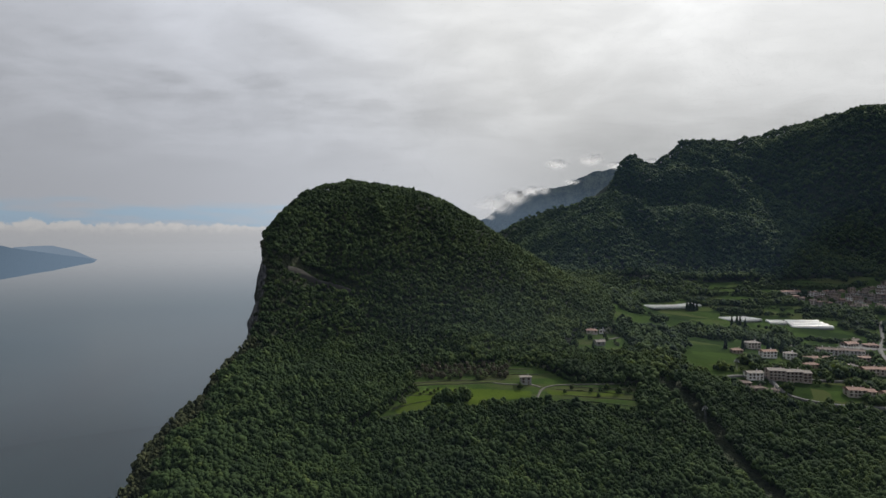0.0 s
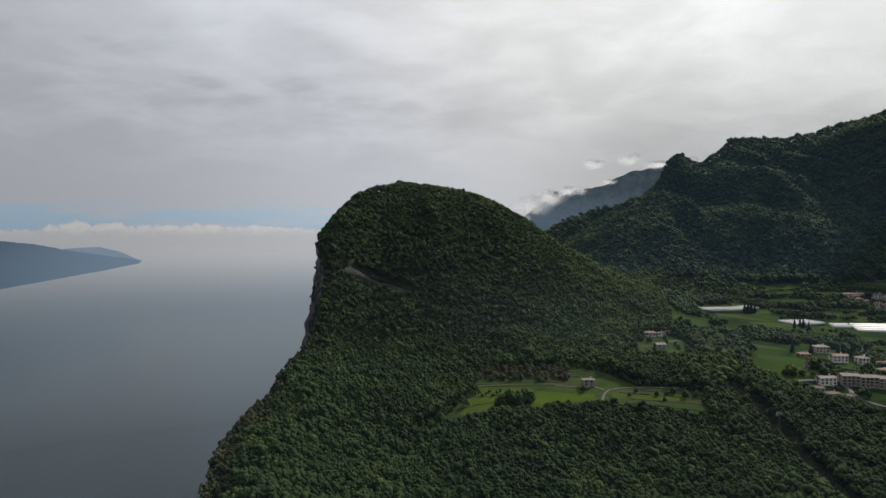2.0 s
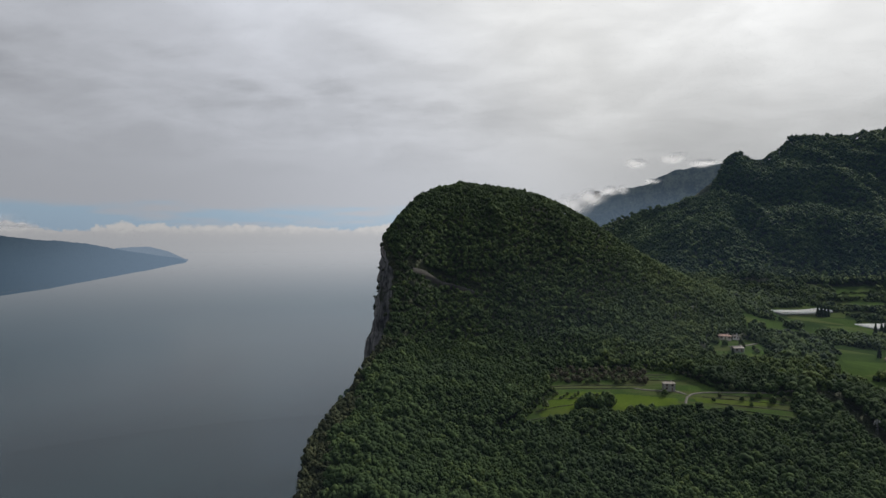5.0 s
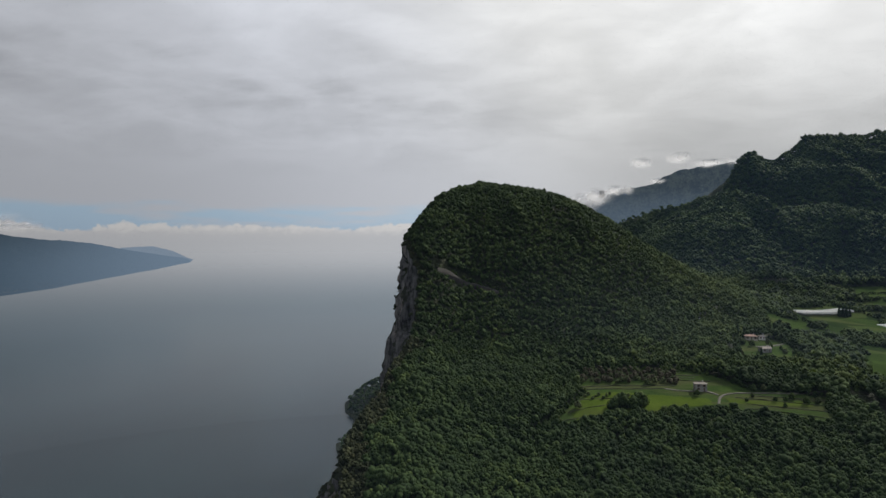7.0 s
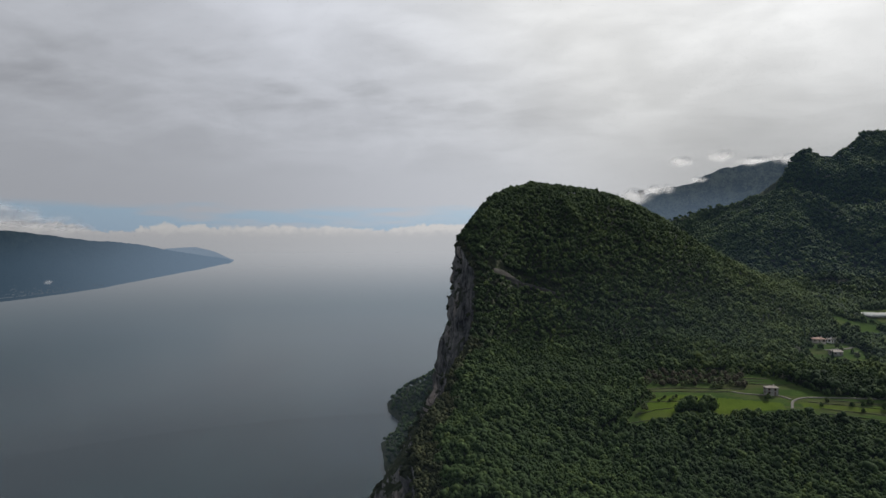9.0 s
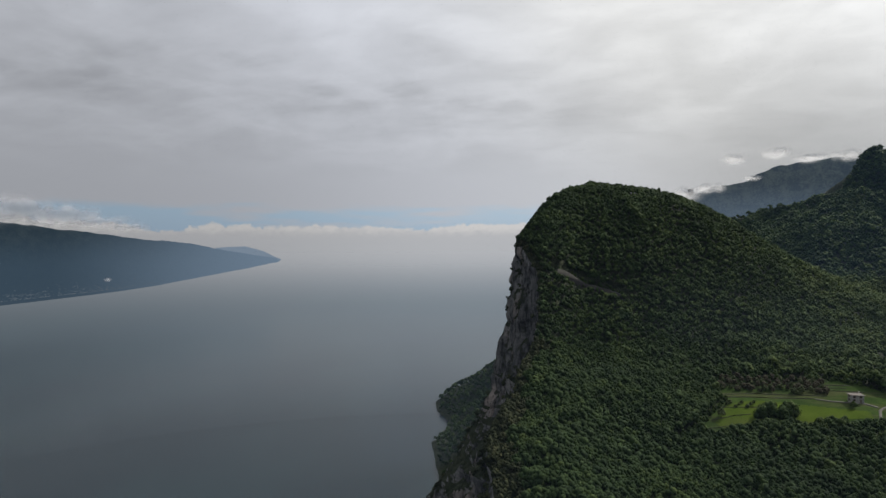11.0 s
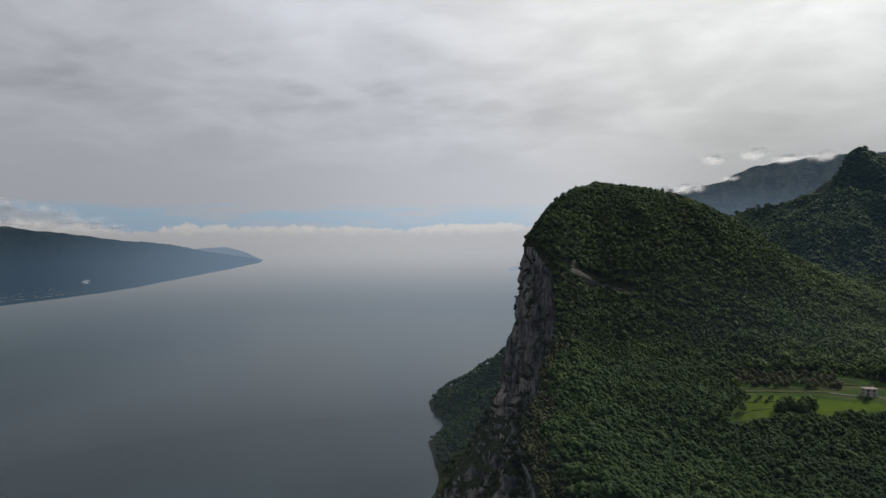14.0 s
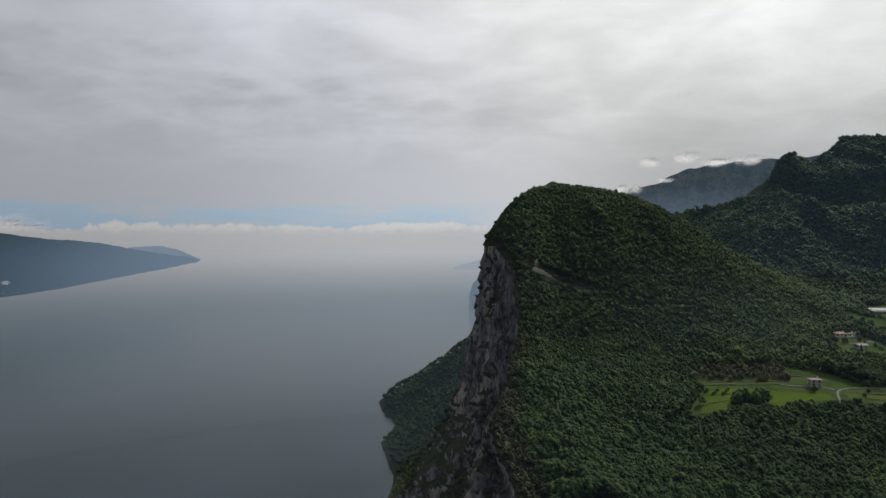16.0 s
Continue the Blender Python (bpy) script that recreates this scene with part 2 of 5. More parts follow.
GRASS = grass_material("rough_grass", (0.020, 0.034, 0.012), (0.030, 0.052, 0.015), (0.048, 0.074, 0.020), 0.6)
MOWN = grass_material("mown_grass", (0.034, 0.055, 0.011), (0.048, 0.074, 0.012), (0.064, 0.090, 0.016), 0.35)
GRAVEL = plain("gravel", (0.075, 0.071, 0.062), 0.95, size=4.0, bump=0.08)
SCREE = plain("pale_scree", (0.028, 0.027, 0.023), 0.95, size=5.0, spread=0.6, bump=0.3)
TARMAC = plain("worn_asphalt", (0.055, 0.055, 0.055), 0.9, size=6.0, spread=0.2)


def lake_material(name, distant):
    """Lake water that mirrors the sky over small ripples; its distant part has kilometres of bright air painted in as
    emission.
    """
    def build(t, s, p):
        t.links.new(wire(t, "ShaderNodeCombineXYZ", i_2=1.0).outputs[0], s.inputs["Normal"])
        s.inputs["Specular Tint"].default_value = (0.88, 0.97, 1.0, 1)
        t.links.new(blend(t, span(t, speckle(t, p, 420.0, 4.0, 0.6, (1.4, 0.6, 1)), 0.35, 0.65), (0.004, 0.012, 0.017, 1), (0.007, 0.018, 0.023, 1)), s.inputs["Base Color"])
        s.inputs["Roughness"].default_value = 0.24
        s.inputs["IOR"].default_value, s.inputs["Specular IOR Level"].default_value = 1.333, 0.40
        if not distant:
            return
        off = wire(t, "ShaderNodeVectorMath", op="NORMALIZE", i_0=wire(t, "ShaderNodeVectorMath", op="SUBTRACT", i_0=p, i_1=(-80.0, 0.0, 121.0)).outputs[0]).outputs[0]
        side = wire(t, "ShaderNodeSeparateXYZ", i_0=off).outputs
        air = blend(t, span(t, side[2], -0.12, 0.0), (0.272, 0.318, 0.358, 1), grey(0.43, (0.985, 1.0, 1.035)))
        # The painted haze is dimmer away from the sun.
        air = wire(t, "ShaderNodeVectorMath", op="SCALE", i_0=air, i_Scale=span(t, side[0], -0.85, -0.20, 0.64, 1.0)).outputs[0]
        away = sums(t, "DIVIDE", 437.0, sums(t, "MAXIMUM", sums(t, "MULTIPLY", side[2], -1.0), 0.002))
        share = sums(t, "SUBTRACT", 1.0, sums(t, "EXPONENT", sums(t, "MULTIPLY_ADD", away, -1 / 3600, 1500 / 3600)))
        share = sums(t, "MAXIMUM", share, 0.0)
        haze_glow = wire(t, "ShaderNodeEmission", i_Color=air, i_Strength=1.0)
        mixed = wire(t, "ShaderNodeMixShader", i_0=share, i_1=s.outputs[0], i_2=haze_glow.outputs[0])
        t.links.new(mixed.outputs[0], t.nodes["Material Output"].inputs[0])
    return surface(name, build)


WATER, FAR_WATER = lake_material("lake_water", False), lake_material("hazed_lake_water", True)


def hazed_material(name, dark, bright, air, share, size=60.0, band=None):
    """Land seen through kilometres of air: its own colours, with the haze before it painted in as emission."""
    def build(t, s, p):
        n = sums(t, "MULTIPLY_ADD", speckle(t, p, size, 6.0, 0.65), 0.6, sums(t, "MULTIPLY", speckle(t, p, size / 6, 4.0, 0.6), 0.4))
        t.links.new(blend(t, span(t, n, 0.40, 0.62), (*dark, 1), (*bright, 1)), s.inputs["Base Color"])
        s.inputs["Roughness"].default_value = 1.0
        s.inputs["Specular IOR Level"].default_value = 0.0
        relief(t, s, n, size * 0.3, 0.8)
        haze_glow = wire(t, "ShaderNodeEmission", i_Color=(*air, 1), i_Strength=1.0)
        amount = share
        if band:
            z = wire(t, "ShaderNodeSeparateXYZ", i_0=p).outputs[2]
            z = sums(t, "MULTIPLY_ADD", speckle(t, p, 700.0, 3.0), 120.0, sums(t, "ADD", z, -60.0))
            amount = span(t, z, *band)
        mixed = wire(t, "ShaderNodeMixShader", i_0=amount, i_1=s.outputs[0], i_2=haze_glow.outputs[0])
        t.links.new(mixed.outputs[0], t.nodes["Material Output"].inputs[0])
    return surface(name, build)


def build_far_shore(t, s, p):
    """Wooded hills behind kilometres of air, which is painted in as glowing haze: thickest low down and paler towards
    the far end.
    """
    n = sums(t, "MULTIPLY_ADD", speckle(t, p, 60.0, 6.0, 0.65), 0.6, sums(t, "MULTIPLY", speckle(t, p, 9.0, 4.0, 0.6), 0.4))
    t.links.new(blend(t, span(t, n, 0.42, 0.64), (0.004, 0.009, 0.010, 1), (0.026, 0.034, 0.030, 1)), s.inputs["Base Color"])
    s.inputs["Roughness"].default_value, s.inputs["Specular IOR Level"].default_value = 1.0, 0.0
    relief(t, s, n, 18.0, 0.8)
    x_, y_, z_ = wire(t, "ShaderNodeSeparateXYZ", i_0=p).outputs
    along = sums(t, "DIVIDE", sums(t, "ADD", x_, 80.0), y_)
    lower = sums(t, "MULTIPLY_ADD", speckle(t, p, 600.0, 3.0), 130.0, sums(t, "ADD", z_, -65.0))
    # Colour of the painted haze.
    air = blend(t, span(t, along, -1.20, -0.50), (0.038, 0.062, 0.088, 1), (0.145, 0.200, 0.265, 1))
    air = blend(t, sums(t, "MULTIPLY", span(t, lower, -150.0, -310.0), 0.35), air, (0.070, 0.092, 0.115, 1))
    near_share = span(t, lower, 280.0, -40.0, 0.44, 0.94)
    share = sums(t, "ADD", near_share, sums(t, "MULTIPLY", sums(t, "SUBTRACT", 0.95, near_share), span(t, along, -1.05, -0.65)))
    haze_glow = wire(t, "ShaderNodeEmission", i_Color=air, i_Strength=1.0)
    mixed = wire(t, "ShaderNodeMixShader", i_0=share, i_1=s.outputs[0], i_2=haze_glow.outputs[0])
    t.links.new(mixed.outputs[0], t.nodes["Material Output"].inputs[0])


FAR_SHORE = surface("hazed_shore_woods", build_far_shore)
FAR_CAPE = hazed_material("far_cape_woods", (0.03, 0.04, 0.04), (0.05, 0.06, 0.06), (0.195, 0.250, 0.315), 0.86)
FAR_PEAK = hazed_material("far_mountain_woods", (0.008, 0.013, 0.010), (0.090, 0.100, 0.066), (0.095, 0.130, 0.172), 0.5, 70.0, (560.0, 250.0, 0.26, 0.70))
FAR_HEAD = hazed_material("far_headland_woods", (0.03, 0.04, 0.035), (0.10, 0.10, 0.09), (0.175, 0.225, 0.285), 0.66, 30.0)
FAR_COAST = hazed_material("distant_coast", (0.05, 0.06, 0.06), (0.07, 0.08, 0.08), (0.30, 0.345, 0.40), 0.92)

FAR_HOUSES = hazed_material("far_pale_walls", (0.20, 0.195, 0.185), (0.36, 0.35, 0.33), (0.066, 0.092, 0.120), 0.86, 40.0)


def build_fields(t, s, p):
    """Parcels of hay, pasture and tilled soil."""
    v = wire(t, "ShaderNodeMapping", i_Vector=p, i_Scale=(1 / 46, 1 / 20, 0), i_Rotation=(0, 0, 0.35)).outputs[0]
    parcel = wire(t, "ShaderNodeTexVoronoi", i_Vector=v, i_Scale=1.0)
    own = wire(t, "ShaderNodeSeparateXYZ", i_0=parcel.outputs["Color"]).outputs[0]
    fine, wide = speckle(t, p, 1.6, 3.0, 0.6), speckle(t, p, 25.0, 4.0)
    rows_ = speckle(t, p, 5.0, 2.0, 0.5, (0.2, 1.6, 1))
    n = sums(t, "ADD", sums(t, "MULTIPLY", own, 0.45), sums(t, "ADD", sums(t, "MULTIPLY", fine, 0.16), sums(t, "ADD", sums(t, "MULTIPLY", wide, 0.3), sums(t, "MULTIPLY", rows_, 0.14))))
    c = wire(t, "ShaderNodeValToRGB", i_0=n, bands=[(0.30, (0.015, 0.026, 0.010, 1)), (0.44, (0.024, 0.040, 0.012, 1)), (0.60, (0.035, 0.058, 0.016, 1)), (0.76, (0.046, 0.056, 0.022, 1))]).outputs[0]
    t.links.new(c, s.inputs["Base Color"])
    s.inputs["Roughness"].default_value, s.inputs["Specular IOR Level"].default_value = 1.0, 0.0
    relief(t, s, fine, 0.25, 0.7)


FIELDS = surface("valley_fields", build_fields)


def build_film(t, s, p):
    s.inputs["Base Color"].default_value = (0.70, 0.71, 0.72, 1)
    s.inputs["Roughness"].default_value, s.inputs["Specular IOR Level"].default_value = 0.30, 0.7
    n = speckle(t, p, 1.5, 3.0)
    relief(t, s, n, 0.05, 0.5)
    sheer = wire(t, "ShaderNodeBsdfTranslucent", i_Color=(0.75, 0.76, 0.77, 1))
    mixed = wire(t, "ShaderNodeMixShader", i_0=0.5, i_1=s.outputs[0], i_2=sheer.outputs[0])
    t.links.new(mixed.outputs[0], t.nodes["Material Output"].inputs[0])


FILM = surface("white_plastic_film", build_film)


def cloud_material(name, white, sheer):
    """Cloud: white vapour, thick in its middle and torn at its edge."""
    def build(t, s, p):
        box = t.nodes.new("ShaderNodeTexCoord").outputs["Generated"]
        c = wire(t, "ShaderNodeVectorMath", op="SUBTRACT", i_0=box, i_1=(0.5, 0.5, 0.5)).outputs[0]
        c = wire(t, "ShaderNodeVectorMath", op="MULTIPLY", i_0=c, i_1=(2.0, 0.0, 2.0)).outputs[0]
        r = wire(t, "ShaderNodeVectorMath", op="LENGTH", i_0=c).outputs["Value"]
        n = sums(t, "MULTIPLY_ADD", speckle(t, p, 110.0, 6.0, 0.55), 3.0, -1.35)
        thick = span(t, sums(t, "ADD", r, n), 1.20, 0.10)
        thick = sums(t, "MULTIPLY", thick, span(t, r, 1.0, 0.4))
        thick = sums(t, "MULTIPLY", thick, 0.42)
        body = wire(t, "ShaderNodeMixShader", i_0=sheer, i_1=wire(t, "ShaderNodeBsdfDiffuse", i_Color=white).outputs[0], i_2=wire(t, "ShaderNodeBsdfTranslucent", i_Color=white).outputs[0])
        mixed = wire(t, "ShaderNodeMixShader", i_0=thick, i_1=t.nodes.new("ShaderNodeBsdfTransparent").outputs[0], i_2=body.outputs[0])
        t.links.new(mixed.outputs[0], t.nodes["Material Output"].inputs[0])
    return surface(name, build)


VAPOUR = cloud_material("cloud_vapour", (0.60, 0.61, 0.63, 1), 0.88)
SHORE_VAPOUR = cloud_material("shore_cloud_vapour", (0.84, 0.85, 0.88, 1), 0.55)
WALLS = {"cream": plain("cream_render", (0.42, 0.385, 0.335), 0.9, size=4.0, spread=0.14), "white": plain("white_render", (0.60, 0.59, 0.575), 0.9, size=4.0, spread=0.12),
         "pink": plain("faded_pink_render", (0.300, 0.255, 0.230), 0.9, size=4.0, spread=0.15), "stone": plain("grey_stone_wall", (0.240, 0.238, 0.228), 0.95, size=1.6, spread=0.3, bump=0.04),
         "ochre": plain("ochre_render", (0.270, 0.222, 0.170), 0.9, size=4.0, spread=0.18)}
ROOFS = {"terracotta": plain("terracotta_tiles", (0.175, 0.108, 0.084), 0.9, size=2.0, spread=0.3, bump=0.05), "pale": plain("weathered_pale_tiles", (0.160, 0.142, 0.130), 0.9, size=2.0, spread=0.25, bump=0.05),
         "brown": plain("brown_clay_tiles", (0.088, 0.063, 0.054), 0.9, size=2.0, spread=0.3, bump=0.05)}
GLASS = plain("dark_window_glass", (0.02, 0.022, 0.025), 0.12, size=2.0)
SHUTTER = plain("brown_shutter_paint", (0.085, 0.055, 0.038), 0.7, size=1.0)
METAL = plain("galvanised_steel", (0.22, 0.225, 0.23), 0.6, 0.5, size=1.0)
CONCRETE = plain("grey_concrete", (0.30, 0.29, 0.27), 0.9, size=2.0)
DRY_STONE = plain("dry_stone", (0.045, 0.050, 0.030), 0.95, size=1.0, spread=0.4, bump=0.1)


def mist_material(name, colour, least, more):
    """Thin mist, drawn as pale sheets in place of hazy air: hardly any body, most of it low down."""
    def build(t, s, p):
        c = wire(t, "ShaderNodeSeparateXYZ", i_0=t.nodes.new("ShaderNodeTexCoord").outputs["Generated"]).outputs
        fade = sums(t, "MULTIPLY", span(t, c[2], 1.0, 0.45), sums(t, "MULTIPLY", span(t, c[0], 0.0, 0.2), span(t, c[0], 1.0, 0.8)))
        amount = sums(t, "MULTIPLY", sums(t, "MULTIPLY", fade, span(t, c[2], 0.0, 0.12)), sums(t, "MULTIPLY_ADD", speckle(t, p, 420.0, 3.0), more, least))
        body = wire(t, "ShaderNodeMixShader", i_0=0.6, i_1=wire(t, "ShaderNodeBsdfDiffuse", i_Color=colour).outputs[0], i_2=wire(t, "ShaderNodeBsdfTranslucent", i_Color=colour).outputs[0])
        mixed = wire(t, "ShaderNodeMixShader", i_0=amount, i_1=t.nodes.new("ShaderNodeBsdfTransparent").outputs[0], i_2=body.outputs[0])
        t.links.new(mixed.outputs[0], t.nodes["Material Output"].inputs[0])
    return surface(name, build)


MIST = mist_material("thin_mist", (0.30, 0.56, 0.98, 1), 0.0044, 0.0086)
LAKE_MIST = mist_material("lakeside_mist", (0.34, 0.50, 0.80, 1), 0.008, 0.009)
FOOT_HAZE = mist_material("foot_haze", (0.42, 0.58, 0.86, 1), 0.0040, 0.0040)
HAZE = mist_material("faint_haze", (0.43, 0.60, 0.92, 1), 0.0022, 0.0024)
# ---- the lie of the land ----
LAKE = -316.0


def lattice(ix, iy, iz, seed):
    """A fixed random value from 0 to 1 for each point of a grid."""
    h = (ix * 374761393 + iy * 668265263 + iz * 2147483647 + seed * 1274126177) & 0xFFFFFFFF
    h = ((h ^ (h >> 13)) * 1103515245) & 0xFFFFFFFF
    h = ((h ^ (h >> 16)) * 1597334677) & 0xFFFFFFFF
    return ((h ^ (h >> 15)) & 0xFFFF) / 65535.0


def rough(x, y, z=0.0, size=50.0, octaves=3, seed=1):
    """Smooth noise from about -1 to 1, with its largest lumps of the given size in metres."""
    x, y, z = np.broadcast_arrays(np.asarray(x, float), np.asarray(y, float), np.asarray(z, float))
    total, weight = np.zeros(x.shape), 0.0
    for o in range(octaves):
        p = [c / size * 2.0**o + 37.7 * o for c in (x, y, z)]
        i = [np.floor(c).astype(np.int64) for c in p]
        f = [c - n for c, n in zip(p, i)]
        f = [c * c * (3 - 2 * c) for c in f]
        v = 0.0
        for a in (0, 1):
            for b in (0, 1):
                for c in (0, 1):
                    w = (f[0] if a else 1 - f[0]) * (f[1] if b else 1 - f[1]) * (f[2] if c else 1 - f[2])
                    v = v + w * lattice(i[0] + a, i[1] + b, i[2] + c, seed + o)
        total, weight = total + (v * 2 - 1) * 0.5**o, weight + 0.5**o
    return total / weight * 1.6


def ease(a, b, v):
    t = np.clip((np.asarray(v, float) - a) / (b - a), 0, 1)
    return t * t * (3 - 2 * t)


def knots(v, *pairs):
    """A curve through (place, value) pairs, rounded a little."""
    px, py = zip(*pairs)
    v = np.asarray(v, float)
    w = (px[-1] - px[0]) * 0.012
    return (np.interp(v - w, px, py) + 2 * np.interp(v, px, py) + np.interp(v + w, px, py)) / 4


def rim(y):
    """Where the plateau breaks off to the lake, x over y."""
    line = knots(y, (100, -162), (300, -174), (343, -185), (394, -199), (450, -193), (500, -184), (573, -180), (620, -190), (687, -227), (725, -226), (765, -216), (800, -196), (870, -170), (2300, -170))
    return line + rough(y, 0, size=45, octaves=3, seed=5) * 5


def shore(y):
    line = knots(y, (100, -430), (600, -425), (947, -407), (1020, -405), (1095, -442), (1159, -455), (1214, -487), (1260, -478), (1370, -480), (1463, -543), (1545, -572), (1585, -556), (1680, -470), (2300, -430))
    return line + rough(y, 0, size=60, octaves=4, seed=9) * 9


def crest(x):
    """The mountain's crest: its y and its height over x."""
    cy = knots(x, (-600, 1530), (-315, 1525), (-100, 1640), (60, 1730), (150, 1600), (270, 1400), (320, 1310), (385, 1280), (532, 1350), (690, 1335), (845, 1305), (1000, 1290), (1500, 1280))
    cz = knots(x, (-600, -330), (-560, -310), (-315, -140), (-100, 40), (60, 140), (150, 172), (270, 218), (320, 240), (350, 266), (385, 298), (415, 288), (450, 287), (532, 342), (690, 339), (845, 382), (1000, 418), (1500, 510))
    return cy, cz


def inland(x, y):
    """Heights with no break at the lake."""
    base = knots(y, (100, -80), (300, -50), (345, -40), (400, -34), (440, -20), (470, -7), (500, -1), (540, 8), (600, 17), (700, 20), (780, 24), (900, 42), (1000, 62), (1200, 85), (2300, 90))
    base = base - 0.07 * np.maximum(x - 210, 0) * ease(400, 520, y) * (1 - ease(700, 900, y)) + rough(x, y, size=90, seed=2) * 2.5
    base = base + 21 * np.exp(-(((x - rim(y) - 45) / 60) ** 2)) * (1 - ease(440, 530, y))
    ex, ey = np.asarray(x, float) + 132, np.asarray(y, float) - 778
    ey = ey + 50 * ease(0, -60, ex)
    r = np.hypot(np.where(ex > 0, ex / 1.68, ex * (1.17 + 0.10 * ease(-60, -95, ex))), np.where(ey > 0, ey / np.where(ex > 0, 1.3, 0.68), ey * (0.93 + 0.07 * ease(-40, 10, ex) + 0.16 * ease(40, 140, ex)))) + rough(x, y, size=120, seed=3) * 4
    base = base + knots(r, (0, 170), (40, 164), (80, 138), (120, 92), (150, 58), (180, 28), (215, 8), (270, 0), (3000, 0))
    cy, cz = crest(x)
    north = np.maximum(cy - y, 0)
    # A shoulder stands before the mountain: a steep front, a gentle bench, then the upper face.
    sz = knots(x, (-600, 90), (60, 100), (185, 118), (298, 137), (345, 133), (410, 166), (465, 183), (520, 184), (562, 152), (612, 111), (662, 76), (720, 50), (1500, 50)) + rough(x, 0, size=60, octaves=3, seed=12) * 5
    sy = 1075 + rough(x, 0, size=90, octaves=2, seed=13) * 22
    rise = (y - sy) / 18.0
    soft = 18.0 * np.log1p(np.exp(-np.abs(rise))) + np.maximum(-rise, 0) * 18.0
    front = sz + 0.50 * (y - sy) - (np.maximum(sz - 58, 6) / 108 - 0.44) * soft + 9
    lie = 1.15 - 0.68 * ease(560, 720, x)
    upper = cz - lie * north - 0.75 * np.maximum(north - 235, 0) * ease(560, 720, x) - 0.45 * np.maximum(y - cy, 0)
    fold = (rough(x, y, size=200, octaves=3, seed=4) * 18 + (0.4 - np.abs(rough(x + 0.5 * y, y * 0.3, size=120, octaves=3, seed=14))) * 80) * ease(12, 110, north) * ease(-60, 60, y - sy)
    spur = 48 * np.exp(-(((x - 745 - (1100 - y) * 0.3) / 58) ** 2)) * ease(945, 1040, y) * (1 - ease(1090, 1200, y))
    hollow = -34 * np.exp(-(((x - 665 - (1110 - y) * 0.4) / 45) ** 2)) * ease(980, 1080, y) * (1 - ease(1180, 1270, y))
    rib = 0.5 + 0.5 * np.cos((x + 0.35 * (y - 1100) + 22 * rough(x, y, size=110, octaves=2, seed=15)) * 2 * np.pi / 128)
    spur = spur + 30 * rib**1.4 * ease(955, 1050, y) * (1 - ease(1190, 1290, y)) * ease(540, 620, x)
    front = np.minimum(front, cz - 22 - 0.12 * north - 0.45 * np.maximum(y - cy, 0))
    hill = np.maximum(front, upper) + 16 * 0.4 * np.exp(-np.abs(front - upper) / 16)
    hill = hill + fold + spur + hollow + rough(x, 0, size=70, octaves=4, seed=11) * 9 * ease(1100, 1250, y)
    hill = hill + 8 * np.exp(-(((x - 388) / 26) ** 2 + ((y - 1278) / 40) ** 2))
    k = 14.0
    return np.maximum(base, hill) + k * np.exp(-np.abs(base - hill) / k) * 0.4


def west(x, y):
    """Heights between the rim and the lake: a cliff before the dome, a wooded slope behind it."""
    e, s = rim(y), shore(y)
    top, u = inland(e, y), np.clip((e - np.asarray(x, float)) / (e - s), 0, 1.6)
    sheer = knots(u, (-0.1, 0), (0, 0), (0.05, 0.12), (0.13, 0.34), (0.22, 0.46), (0.45, 0.66), (1, 1.0), (1.6, 1.25))
    gentle = knots(u, (-0.1, 0), (0, 0), (0.06, 0.05), (0.22, 0.27), (0.5, 0.58), (1, 1.0), (1.6, 1.3))
    steep = (0.55 + 0.45 * ease(430, 560, y)) * ease(280, 330, y) * (1 - ease(800, 880, y))
    cliff = top - (top - LAKE) * (gentle + (sheer - gentle) * steep)
    slope = LAKE + 0.66 * (np.asarray(x, float) - s) + 1.3 * np.maximum(x - s - 812, 0) + rough(x, y, size=110, seed=6) * 14 * ease(0, 60, x - s)
    return cliff, slope


def ground(x, y):
    x, y = np.asarray(x, float), np.asarray(y, float)
    flat = inland(x, y)
    cliff, slope = west(x, y)
    front = np.where(x < rim(y), cliff, flat)
    behind = np.minimum(flat, slope)
    b = ease(800, 900, y)
    return front * (1 - b) + behind * b

# ---- building helpers ----
def mesh_from(name, verts, faces, material, smooth=True):
    """One mesh object from arrays of points and of equal-sided faces."""
    verts, faces = np.asarray(verts, np.float32), np.asarray(faces, np.int32)
    me = bpy.data.meshes.new(name)
    me.vertices.add(len(verts))
    me.vertices.foreach_set("co", verts.ravel())
    n, k = faces.shape
    me.loops.add(n * k)
    me.loops.foreach_set("vertex_index", faces.ravel())
    me.polygons.add(n)
    me.polygons.foreach_set("loop_start", np.arange(n, dtype=np.int32) * k)
    me.polygons.foreach_set("loop_total", np.full(n, k, np.int32))
    if smooth:
        me.polygons.foreach_set("use_smooth", np.ones(n, bool))
    me.update(calc_edges=True)
    me.materials.append(material)
    return new(name, me)


def grid_faces(rows, cols):
    i = np.arange(rows * cols).reshape(rows, cols)
    return np.stack([i[:-1, :-1], i[:-1, 1:], i[1:, 1:], i[1:, :-1]], -1).reshape(-1, 4)


def part(name, bm, material, parent, label=""):
    """Links a bmesh as one part of a thing, in the thing's own coordinates."""
    me = bpy.data.meshes.new(name)
    bm.to_mesh(me)
    bm.free()
    me.materials.append(material)
    ob = new(name, me)
    ob.parent = parent
    return tagged(ob, label=label)


